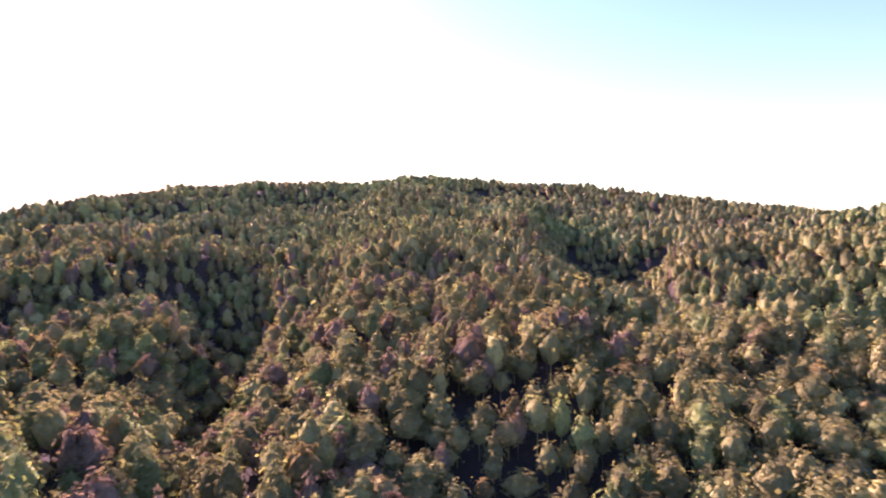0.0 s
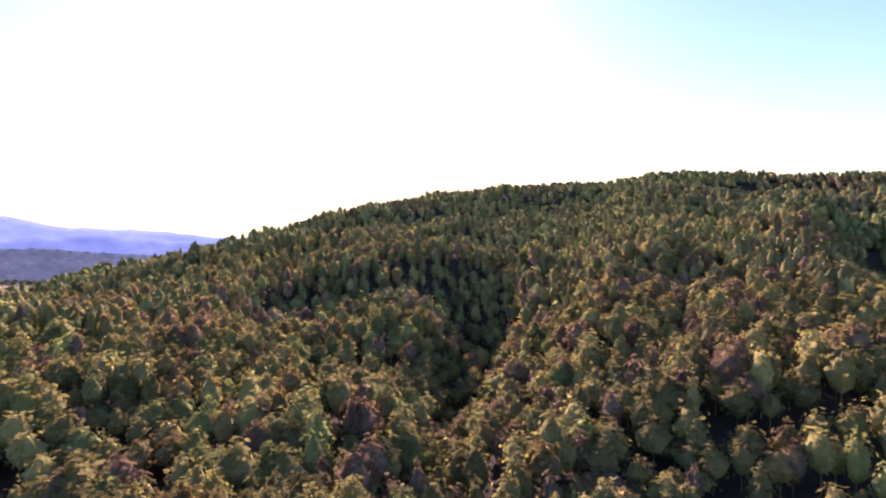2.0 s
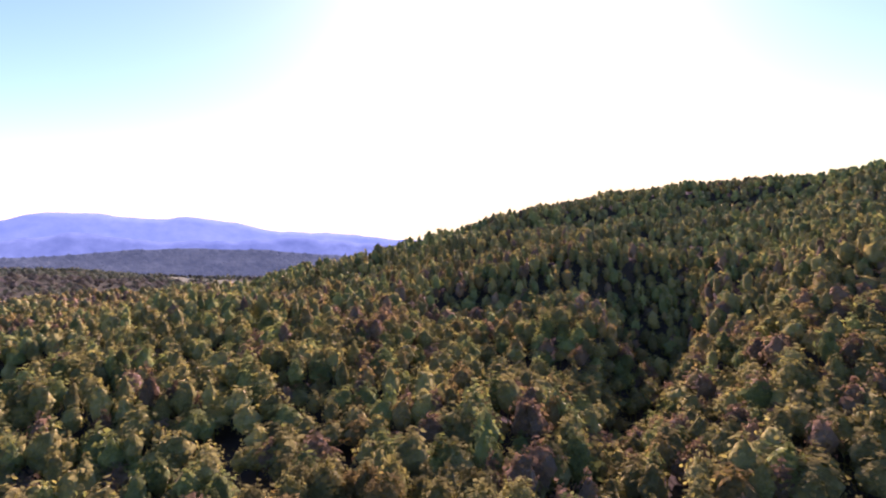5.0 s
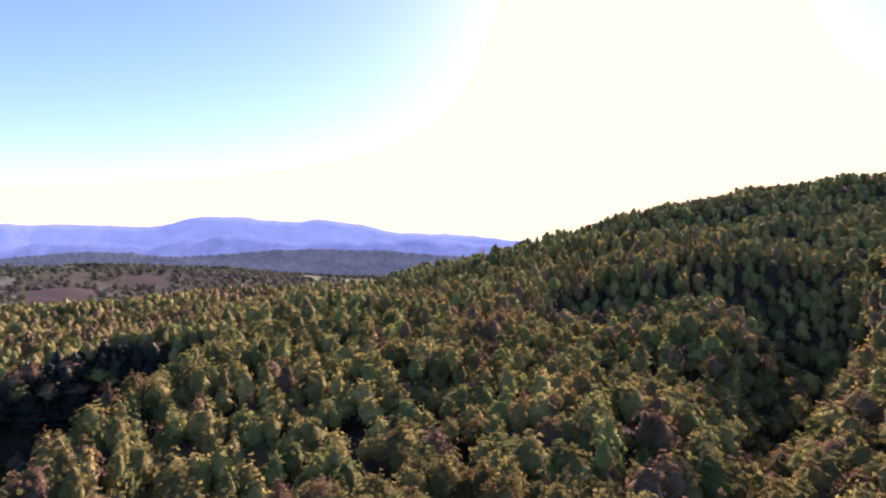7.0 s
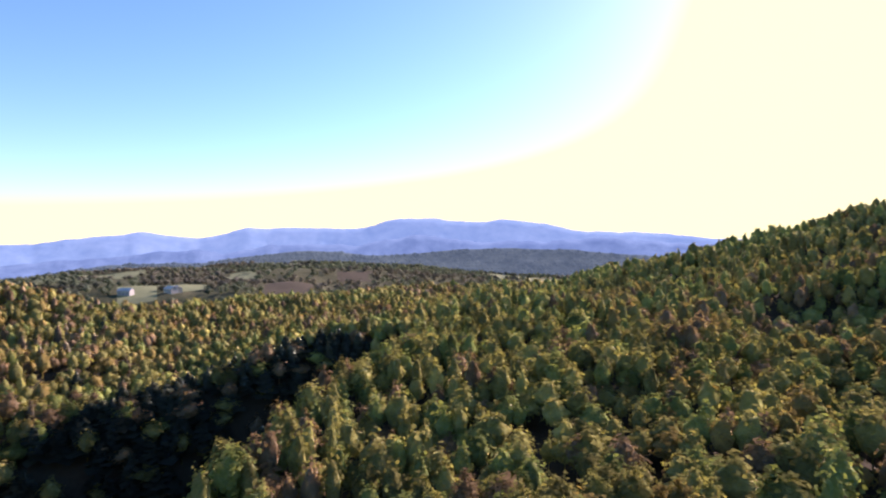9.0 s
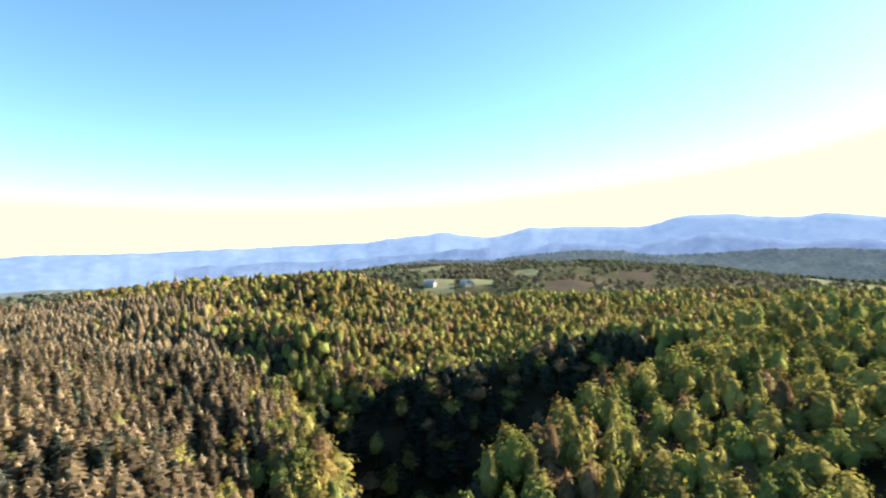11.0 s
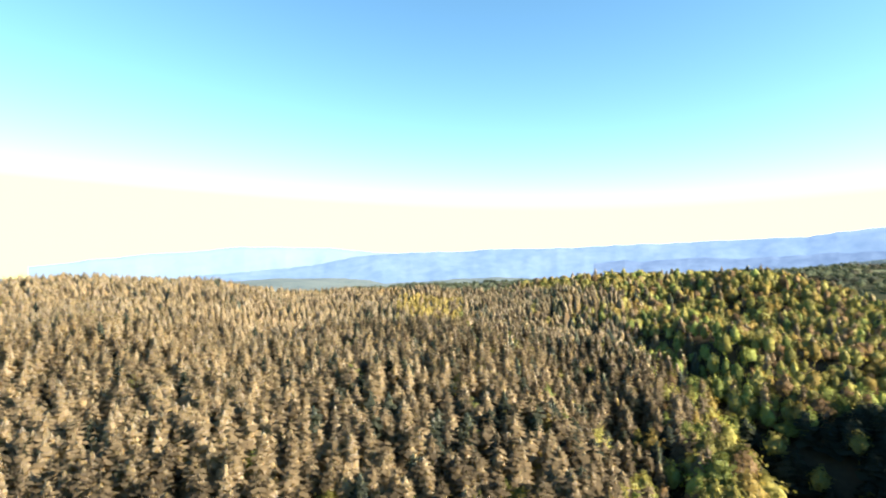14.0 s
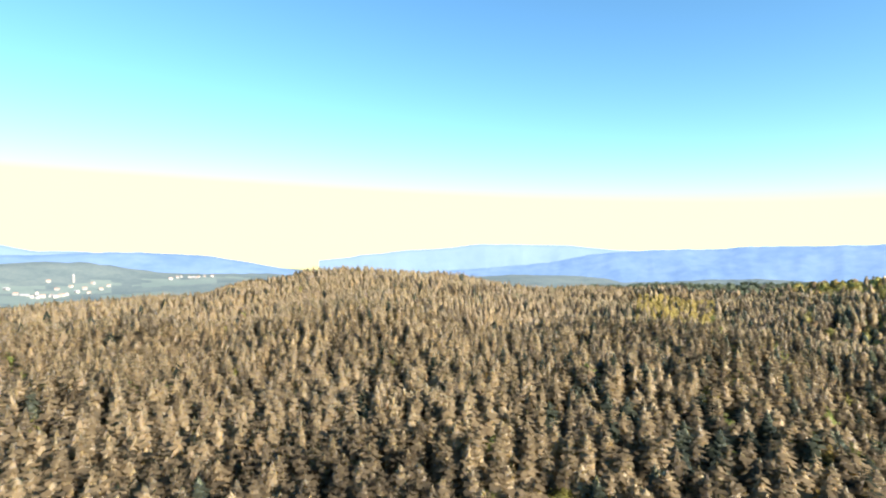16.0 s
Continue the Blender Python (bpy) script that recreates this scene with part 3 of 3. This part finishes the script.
def broad_kind(x, y, g):
    b, r = bearing_of(x, y), np.hypot(x, y)
    patch = fbm(x, y, 130, 3, 51) + 0.5 * g.normal(size=x.size) * 0.45
    k = np.select([patch < -0.46, patch < -0.33, patch < 0.0, patch < 0.16], [3, 2, 0, 1], 4)
    u = g.random(x.size)
    k = np.where((b < 60) & (k > 1) & (k < 4) & (u < 0.7), np.where(u < 0.4, 0, 1), k)
    vale = (b > 5) & (b < 118) & (r < 420)
    k = np.where(vale & (u < 0.9), np.select([u < 0.28, u < 0.5, u < np.where(b > 40, 0.6, 0.68), u < 0.77], [0, 1, 4, 2], 3), k)
    sunny = (b > 60) & (b < 104) & (r < 330)
    k = np.where(sunny & (u < 0.85), np.where(u < 0.42, 1, np.where(u < 0.7, 4, 0)), k)
    beyond = (b > 100) & (r > 300)
    k = np.where(beyond, g.choice([0, 1, 2, 3, 4], x.size, p=[0.4, 0.14, 0.2, 0.14, 0.12]), k)
    k = np.where((b > 116) & (r < 300) & (u < 0.85), np.where(u < 0.5, 4, 1), k)
    mixed = (b > 112) & (b < 143) & (r < 260)
    k = np.where(mixed, g.choice([0, 1, 2, 3, 4], x.size, p=[0.25, 0.24, 0.12, 0.11, 0.28]), k)
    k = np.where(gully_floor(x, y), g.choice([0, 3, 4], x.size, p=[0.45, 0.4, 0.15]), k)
    return k


def needle_kind(x, y, g):
    b, r = bearing_of(x, y), np.hypot(x, y)
    patch = fbm(x, y, 90, 3, 71) + g.normal(size=x.size) * 0.14
    k = np.select([patch < np.where(b > 158, -0.4, -0.26), patch < np.where(b > 158, 0.36, 0.24)], [6, 5], 6)
    k = np.where(g.random(x.size) < np.clip((163 - b) / 40, 0, 0.85), 6, k)
    k = np.where(g.random(x.size) < np.interp(b, (128, 145, 165), (0.2, 0.1, 0.02)), 7, k)
    larch = (b > 143.5) & (b < 150.5) & (r > 280) & (r < 425) & (g.random(x.size) < 0.75)
    # gully conifers nearly all dark spruce: their colour stands in for deep shade
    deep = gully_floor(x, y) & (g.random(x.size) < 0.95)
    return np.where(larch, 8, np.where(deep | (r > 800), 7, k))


def wood(name, label, x, y, z, kind, height, spread, templates, g, mats=None):
    """Many trees as one object."""
    pick = g.integers(0, len(templates), x.size)
    turn = g.uniform(0, 6.283, x.size)
    tone = g.random(x.size)
    co, fs, nm, sm, idx, tn, base = [], [], [], [], [], [], 0
    for t, (tp, tf, ts, tv) in enumerate(templates):
        m = np.where(pick == t)[0]
        c, s = np.cos(turn[m])[:, None], np.sin(turn[m])[:, None]
        px, py, pz = tp[:, 0], tp[:, 1], tp[:, 2]
        h, w = height[m][:, None], spread[m][:, None]
        p = np.stack([(px * c - py * s) * w + x[m][:, None], (px * s + py * c) * w + y[m][:, None], pz * h + z[m][:, None]], -1)
        co.append(p.reshape(-1, 3))
        vx, vy = tv[:, 0], tv[:, 1]
        nm.append(np.stack([vx * c - vy * s, vx * s + vy * c, np.broadcast_to(tv[:, 2], (len(m), len(tv)))], -1).reshape(-1, 3))
        fs.append((tf[None] + (base + np.arange(len(m)) * len(tp))[:, None, None]).reshape(-1, 4))
        base += len(m) * len(tp)
        sm.append(np.tile(ts, len(m)))
        idx.append((kind[m][:, None] + ts[None, :] * (len(KINDS) if mats is None else 0)).ravel())
        tn.append(np.repeat(tone[m], len(tf)))
    ob = mesh_object(name, np.concatenate(co), np.concatenate(fs), mats or WOODS, np.concatenate(idx), np.concatenate(tn), True, normals=np.concatenate(nm))
    return tagged(ob, label, "forest", kind="stuff")


def stem(height, thick, seed, material_, parent, limbs=0):
    """A tapered, slightly bent trunk with a few limbs."""
    g = random.Random(seed)
    bm = bmesh.new()

    def tube(points, radii, sides):
        rings = []
        for p, rad in zip(points, radii):
            rings.append([bm.verts.new(p + Vector((math.cos(6.283 * i / sides) * rad, math.sin(6.283 * i / sides) * rad, 0))) for i in range(sides)])
        for lo, hi in zip(rings, rings[1:]):
            for i in range(sides):
                bm.faces.new((lo[i], lo[(i + 1) % sides], hi[(i + 1) % sides], hi[i]))
        bm.faces.new(rings[-1])

    bend = Vector((g.uniform(-0.3, 0.3), g.uniform(-0.3, 0.3), 0))
    line = [Vector((0, 0, -0.6)), Vector((0, 0, height * 0.3)) + bend, Vector((0, 0, height * 0.65)) - bend * 0.5, Vector((0, 0, height * 0.93))]
    tube(line, [thick * 1.25, thick * 0.85, thick * 0.5, thick * 0.12], 7)
    for i in range(limbs):
        a, h = 6.283 * (i + g.random()) / limbs, height * g.uniform(0.3, 0.6)
        o = Vector((math.cos(a), math.sin(a), 0))
        root = Vector((0, 0, h))
        tube([root, root + o * 1.2 + Vector((0, 0, 1.0)), root + o * 2.1 + Vector((0, 0, 3.0))], [thick * 0.4, thick * 0.25, thick * 0.06], 5)
    me = bpy.data.meshes.new("trunk")
    bm.to_mesh(me)
    bm.free()
    me.materials.append(material_)
    ob = new("trunk", me)
    ob.parent = parent
    return ob


WORDS = {
    0: "olive-green broadleaf tree with a domed crown", 1: "yellow-green broadleaf tree turning with autumn",
    2: "golden-brown broadleaf tree in autumn leaf", 3: "rust-brown broadleaf tree with thinning leaves",
    4: "fresh green broadleaf tree with a full crown", 5: "tan-brown conifer with drooping boughs",
    6: "dull olive conifer with drooping boughs", 7: "dark green spruce with dense boughs", 8: "yellow larch with soft upright boughs",
}


def make_tree(kind, variant):
    needle = kind in (5, 6, 7, 8)
    tree = new("conifer" if needle else "broadleaf_tree")
    tagged(tree, WORDS[kind], "tree", "conifers on the slope" if needle else "broadleaf trees on the slope")
    if needle:
        co, fs, sm, nm = needle_crown(12, 7, 900 + kind * 10 + variant, 1.0, 0.74, 8, 6, 170)
        co = co * (17.5, 17.5, 17.2)
        stem(18, 0.2, kind * 10 + variant, BARK, tree)
    else:
        co, fs, sm, nm = broad_crown(10, 7, 720, 0.043, 500 + kind * 10 + variant, (0.4, 0.8, 1.2)[variant])
        co = co * (18, 18, 17.6)
        stem(14.5, 0.25, kind * 10 + variant, BIRCH if kind == 3 else BARK, tree, limbs=6)
    mesh_object("crown", co, fs, [NEAR[kind], NEAR[kind + len(KINDS)]], sm.astype(int), smooth=True, parent=tree, normals=nm)
    return tree


def plant(x, y, z, kind, height, spread, base):
    made = {}
    for i in range(len(x)):
        key = (int(kind[i]), i % 3)
        m = Matrix.LocRotScale((x[i], y[i], z[i]), Euler((0, 0, (i * 2.399) % 6.283)), (spread[i] / base, spread[i] / base, height[i] / base))
        if key not in made:
            made[key] = make_tree(*key)
            made[key].matrix_basis = m
        else:
            t = copy_thing(made[key], m)
            t.scale = (spread[i] / base, spread[i] / base, height[i] / base)


SEEN = (-48, 214)      # the sector of bearings that the lookout faces
for needle, step, base in ((False, 5.3, 18.0), (True, 4.4, 17.5)):
    x, y, z, g = forest(step, 11 + needle, 960, needle)
    r, b = np.hypot(x, y), bearing_of(x, y)
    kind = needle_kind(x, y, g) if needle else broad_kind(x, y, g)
    height = base * ((0.95 + 0.1 * g.random(x.size)) if needle else np.where(g.random(x.size) < 0.6, 0.86 + 0.28 * g.random(x.size), 0.6 + 0.22 * g.random(x.size))) * (0.9 + 0.5 * fbm(x, y, 60, 2, 81))
    spread = base * ((0.95 + 0.3 * g.random(x.size)) if needle else (0.55 + 0.45 * g.random(x.size) + 0.45 * g.random(x.size) ** 4)) * (1.28 if needle else 0.8)
    grown = np.where((b > -52) & (b < 214), 1 + 0.2 * np.clip((r - 330) / 300, 0, 1), 1.3)
    spread = spread * grown
    if not needle:
        small = far_bank(x, y)
        spread, height = spread * np.where(small, 0.98, np.where(r < 330, np.where(b < 66, 1.22, 1.06), 0.94)), height * np.where(small, 0.84, 1.0)
    spread = spread * np.where(needle & (r < 330), np.where(r < 150, 1.08, 1.0), 1.0)
    deep = gully_floor(x, y)
    height, spread = np.where(deep, height * (0.6 + 0.25 * g.random(x.size)), height), np.where(deep, spread * 1.4, spread)
    word = "conifer" if needle else "broadleaf"
    facing = (b > SEEN[0]) & (b < SEEN[1]) & (r > 70)
    order = np.argsort(np.where(facing, r, 1e9))
    first = np.zeros(x.size, bool)
    first[order[:300]] = True
    mid = ~first & (r < (265 if needle else 270)) & (b > SEEN[0]) & (b < SEEN[1])
    far = ~first & ~mid
    sets = []
    if needle:
        sets = [(mid, [needle_crown(10, 6, 40 + i, 1.05, 0.76, 6, 3) for i in range(6)]), (far, [needle_crown(4, 5, 60 + i, 1.1, 0.8, 5, 3) for i in range(6)])]
    else:
        sets = [(mid, [broad_crown(7, 4, 105, 0.078, 20 + i, 0.3 + 0.16 * i, trunk=True) for i in range(7)]), (far & (r < 470), [broad_crown(6, 3, 26, 0.12, 30 + i, 0.3 + 0.16 * i, 0.82, trunk=True) for i in range(7)]), (far & (r >= 470), [broad_crown(5, 3, 7, 0.18, 36 + i, 0.2 + 0.14 * i, 0.86) for i in range(7)])]
    for (m, tpl), where in zip(sets, ("nearer slopes", "farther hillsides", "hilltops")):
        wood(word + "_wood", "autumn %s wood covering the %s" % (word, where), x[m], y[m], z[m] - (0.0 if where[0] == "n" else 2.0), kind[m], height[m], spread[m], tpl, g)
    plant(x[first], y[first], z[first], kind[first], height[first], spread[first], base)
# ---------------------------------------------------------------- woods of the valleys and low hills
def remote_wood(name, label, step, near, out, mat, size, seed):
    x, y, g = scatter(step, seed, out)
    r, b = np.hypot(x, y), bearing_of(x, y)
    gap = fbm(x, y, 240, 3, 91) + 0.6 * fbm(x, y, 60, 2, 92)
    inner = np.where(b < 66, 900, np.where(b < 214, 545, 420)) if near < 600 else near
    field = field_kind(x, y)
    sparse = np.where(field == 3, 0.5, 1.0) * np.isin(field, (0, 3, 4))
    ok = (r > inner) & (r < out) & (b > 42) & (b < 222) & (g.random(x.size) < sparse) & (gap > -0.5)
    x, y = x[ok], y[ok]
    h = size * (0.7 + 0.6 * g.random(x.size))
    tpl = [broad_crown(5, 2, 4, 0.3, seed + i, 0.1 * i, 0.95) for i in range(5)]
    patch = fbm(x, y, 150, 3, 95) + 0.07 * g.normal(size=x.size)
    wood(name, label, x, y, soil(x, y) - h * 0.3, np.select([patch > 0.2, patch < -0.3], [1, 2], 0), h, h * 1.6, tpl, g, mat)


remote_wood("valley_wood", "haze-greyed green mixed wood on the low hills of the valley", 16.5, 545, 1650, HAZY, 10.5, 201)


# ---------------------------------------------------------------- mountains on the horizon
def mountain_range(name, label, stations, dist, foot, mat, rough=0.10, seed=0, relief=0.10, clumps=0):
    """A long range with gullied flanks: stations of bearing and height in degrees, at that distance."""
    bs, hs = zip(*stations)
    step = 0.2
    bear = np.arange(bs[0], bs[-1] + step, step)
    crest = np.interp(bear, bs, hs)
    smooth = np.convolve(np.pad(crest, 3, mode="edge"), np.ones(7) / 7, mode="valid")
    crest = smooth + fbm(bear, bear * 0, 2.2, 4, seed) * rough * 2
    rows_ = np.concatenate([np.linspace(0, 1, 15), [1.12]])
    bb, kk = np.meshgrid(bear, rows_)
    cc = np.broadcast_to(crest, bb.shape)
    top = EYE + dist * np.tan(np.radians(cc))
    base = EYE - foot
    rise = np.where(kk <= 1, kk ** 1.25, 1 - (kk - 1) * 3)
    gully = fbm(bb + kk * 1.3, kk * 7.0 - bb * 0.15, 2.6, 3, seed + 3) * np.sin(np.pi * np.clip(kk, 0, 1))
    r = dist - (1 - kk) * dist * 0.22 - gully * dist * 0.1 * relief
    z = base + (top - base) * rise + gully * (top - base) * relief
    a = np.radians(bb)
    co = np.stack([(-r * np.sin(a)).ravel(), (r * np.cos(a)).ravel(), z.ravel()], 1)
    nb = len(bear)
    i, j = np.meshgrid(np.arange(len(rows_) - 1), np.arange(nb - 1), indexing="ij")
    f = np.stack([i * nb + j + 1, i * nb + j, (i + 1) * nb + j, (i + 1) * nb + j + 1], -1).reshape(-1, 4)
    ob = mesh_object(name, co, f, [mat], smooth=True)
    if clumps:
        g = np.random.default_rng(seed)
        p = co[g.integers(nb, 14 * nb, clumps)] + g.normal(size=(clumps, 3)) * (6, 6, 0)
        h = g.uniform(10, 22, clumps)
        tpl = [broad_crown(6, 2, 0, 0, seed + i, 0.1 * i) for i in range(4)]
        wood("low_hill_wood", "dark wood on the low hills across the valley, haze-coloured blue-green", p[:, 0], p[:, 1], p[:, 2] - h * 0.35, np.zeros(clumps, int), h, h * 2.2, tpl, g, [mat])
    return tagged(ob, label, "mountains", kind="structure")


# distance haze is painted into these colours, and glow adds it as emission
BLUE = surface("haze_glow_blue", [(0.33, (0.040, 0.068, 0.113)), (0.5, (0.052, 0.082, 0.126)), (0.68, (0.066, 0.097, 0.141))], 420, second=90, glow=1.7)
PALE = surface("haze_glow_pale", [(0.3, (0.06, 0.088, 0.115)), (0.7, (0.07, 0.098, 0.125))], 700, second=150, glow=2.05)
DEEP = surface("haze_glow_deep", [(0.33, (0.031, 0.051, 0.089)), (0.68, (0.052, 0.079, 0.121))], 320, second=80, glow=1.6)
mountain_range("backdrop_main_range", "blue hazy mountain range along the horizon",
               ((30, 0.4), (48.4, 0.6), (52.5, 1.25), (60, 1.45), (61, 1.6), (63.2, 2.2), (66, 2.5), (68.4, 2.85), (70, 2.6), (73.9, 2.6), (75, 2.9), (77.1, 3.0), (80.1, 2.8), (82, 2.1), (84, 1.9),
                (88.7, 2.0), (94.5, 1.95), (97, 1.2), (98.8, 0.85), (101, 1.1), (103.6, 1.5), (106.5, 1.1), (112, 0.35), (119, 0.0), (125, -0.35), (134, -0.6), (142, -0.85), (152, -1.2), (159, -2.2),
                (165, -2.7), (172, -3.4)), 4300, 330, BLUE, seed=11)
mountain_range("backdrop_foothills", "darker haze-blue wooded foothills before the range",
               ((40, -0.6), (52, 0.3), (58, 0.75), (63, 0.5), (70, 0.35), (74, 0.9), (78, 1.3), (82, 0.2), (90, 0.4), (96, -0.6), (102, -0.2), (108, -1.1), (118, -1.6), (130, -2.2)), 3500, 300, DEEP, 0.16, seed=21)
# the low hills and their wood carry the same painted, glowing haze
LOW = surface("haze_glow_wooded", [(0.33, (0.016, 0.025, 0.032)), (0.68, (0.034, 0.047, 0.05))], 160, second=30, glow=1.4)
mountain_range("backdrop_low_hills", "dark wooded low hills across the valley, haze-coloured blue-green",
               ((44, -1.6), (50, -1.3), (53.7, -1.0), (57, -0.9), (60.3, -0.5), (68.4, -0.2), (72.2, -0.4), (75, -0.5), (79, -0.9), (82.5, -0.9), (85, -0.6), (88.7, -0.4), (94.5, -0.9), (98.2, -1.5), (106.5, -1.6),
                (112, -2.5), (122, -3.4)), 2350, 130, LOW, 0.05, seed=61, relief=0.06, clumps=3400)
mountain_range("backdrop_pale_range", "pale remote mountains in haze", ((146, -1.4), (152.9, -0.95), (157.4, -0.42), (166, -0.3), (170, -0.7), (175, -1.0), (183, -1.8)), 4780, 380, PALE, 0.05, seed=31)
mountain_range("backdrop_west_range", "haze-blue hill range behind the town", ((182, -3.4), (187.2, -2.4), (190.5, -1.7), (194.4, -1.1), (199.7, -0.7), (204, -0.75), (212, -0.9), (226, -0.6)), 4000, 320, BLUE, 0.05, seed=41)
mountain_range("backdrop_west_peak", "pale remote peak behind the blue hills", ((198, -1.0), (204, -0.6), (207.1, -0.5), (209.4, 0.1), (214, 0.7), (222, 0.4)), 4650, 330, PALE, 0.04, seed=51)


# ---------------------------------------------------------------- buildings
def plain(name, colour, rough=0.7, size=1.2):
    return surface(name, [(0.3, shade(colour, 0.85)), (0.7, shade(colour, 1.1))], size, rough, 0.15)


PLASTER, STONE_WALL = plain("white_plaster", (0.36, 0.36, 0.35)), plain("grey_render", (0.5, 0.47, 0.43))
TILES, SLATE = plain("red_roof_tiles", (0.4, 0.27, 0.22)), plain("grey_roof", (0.42, 0.42, 0.43))
DARK_GLASS, WOODEN = plain("window_glass", (0.05, 0.06, 0.08), 0.15), plain("door_wood", (0.16, 0.10, 0.06))


def part(name, bm, mat, parent, label=""):
    me = bpy.data.meshes.new(name)
    bm.to_mesh(me)
    bm.free()
    me.materials.append(mat)
    ob = new(name, me)
    ob.parent = parent
    return tagged(ob, label)


def block(w, d, h, x=0.0, y=0.0, z=0.0):
    bm = bmesh.new()
    bmesh.ops.create_cube(bm, size=1, matrix=Matrix.LocRotScale((x, y, z + h / 2), None, (w, d, h)))
    return bm


def gable(w, d, h, z, over=0.5):
    bm = bmesh.new()
    w, d, t = w / 2 + over, d / 2 + over, 0.25
    prof = [(-d, z - 0.15), (0, z + h), (d, z - 0.15), (d, z - 0.15 + t), (0, z + h + t), (-d, z - 0.15 + t)]
    rings = [[bm.verts.new((s * w, y, q)) for y, q in prof] for s in (-1, 1)]
    for i in range(6):
        bm.faces.new((rings[0][i], rings[0][(i + 1) % 6], rings[1][(i + 1) % 6], rings[1][i]))
    for ring in rings:
        bm.faces.new((ring[0], ring[1], ring[4], ring[5]))
        bm.faces.new((ring[1], ring[2], ring[3], ring[4]))
    bmesh.ops.recalc_face_normals(bm, faces=bm.faces)
    return bm


def gable_walls(w, d, h, rise):
    bm = bmesh.new()
    prof = [(-d / 2, -2), (d / 2, -2), (d / 2, h), (0, h + rise), (-d / 2, h)]
    rings = [[bm.verts.new((s * w / 2, y, q)) for y, q in prof] for s in (-1, 1)]
    for i in range(5):
        bm.faces.new((rings[0][i], rings[0][(i + 1) % 5], rings[1][(i + 1) % 5], rings[1][i]))
    bm.faces.new(rings[0])
    bm.faces.new(rings[1])
    bmesh.ops.recalc_face_normals(bm, faces=bm.faces)
    return bm


def house(w, d, h, rise, wall, roof, label, group, storeys=2):
    ob = tagged(new("house"), label, "house", group)
    part("wall", gable_walls(w, d, h, rise), wall, ob)
    part("roof", gable(w, d, rise, h), roof, ob)
    part("chimney", block(0.7, 0.7, 1.6, w * 0.25, d * 0.12, h + rise * 0.6), wall, ob)
    for side in (-1, 1):
        for s in range(storeys):
            for k in range(3):
                x = (k - 1) * w * 0.3
                if side > 0 and s == 0 and k == 1:
                    part("door", block(1.2, 0.12, 2.1, x, side * (d / 2 + 0.03), 0), WOODEN, ob)
                else:
                    part("window", block(1.2, 0.12, 1.4, x, side * (d / 2 + 0.03), 0.9 + s * 2.8), DARK_GLASS, ob)
    return ob


def on_ground(bearing, dist, turn=0.0):
    p = way(bearing) * dist
    return pose(p.x, p.y, float(soil(np.array([p.x]), np.array([p.y]))[0]), 0, 0, turn)


def settle(model, places, seed):
    g = random.Random(seed)
    for i, (b, r) in enumerate(places):
        m = on_ground(b, r, g.uniform(0, 180))
        if i == 0:
            model.matrix_basis = m
        else:
            copy_thing(model, m)


white = house(13, 9, 6.0, 3.2, PLASTER, TILES, "white plastered house with a red tiled gable roof", "houses of the town")
settle(white, ((206.6, 2040), (206.0, 2060), (205.4, 2080), (207.3, 2020), (204.9, 2170), (203.6, 2310), (205.6, 2310), (203.0, 2410), (206.2, 2440), (202.4, 2280), (208.4, 2170), (195.2, 2590), (194.4, 2610), (193.9, 2670), (195.9, 2640), (196.8, 2510)), 3)
long_house = house(24, 11, 6.5, 2.6, PLASTER, SLATE, "long white building with a grey roof", "long buildings of the town")
settle(long_house, ((206.9, 2010), (205.8, 2040), (209.0, 2310), (207.8, 2120), (204.2, 2250), (194.8, 2550)), 5)
grey = house(11, 8, 5.6, 2.8, STONE_WALL, TILES, "grey rendered house with a red tiled roof", "grey houses of the town")
settle(grey, ((205.2, 2120), (204.6, 2360), (203.3, 2200), (207.0, 2200), (196.2, 2580), (193.2, 2580), (201.8, 2360)), 8)
farm = house(15, 9, 4.5, 3.0, PLASTER, SLATE, "white farmhouse with a pale grey roof among meadows", "farmhouses", 1)
settle(farm, ((101.2, 705), (100.7, 712), (104.9, 722)), 4)

tower = tagged(new("tower"), "slender white tower with a pointed cap over the town", "tower")
tower.matrix_basis = on_ground(204.4, 2450)
part("shaft", block(5.5, 5.5, 24, z=-2), PLASTER, tower)
part("belfry", block(6.3, 6.3, 4.5, z=22), PLASTER, tower)
cap = bmesh.new()
bmesh.ops.create_cone(cap, segments=8, radius1=4.4, radius2=0.1, depth=8, matrix=Matrix.Translation((0, 0, 30.5)), cap_ends=True)
part("spire", cap, SLATE, tower, "pointed grey cap")
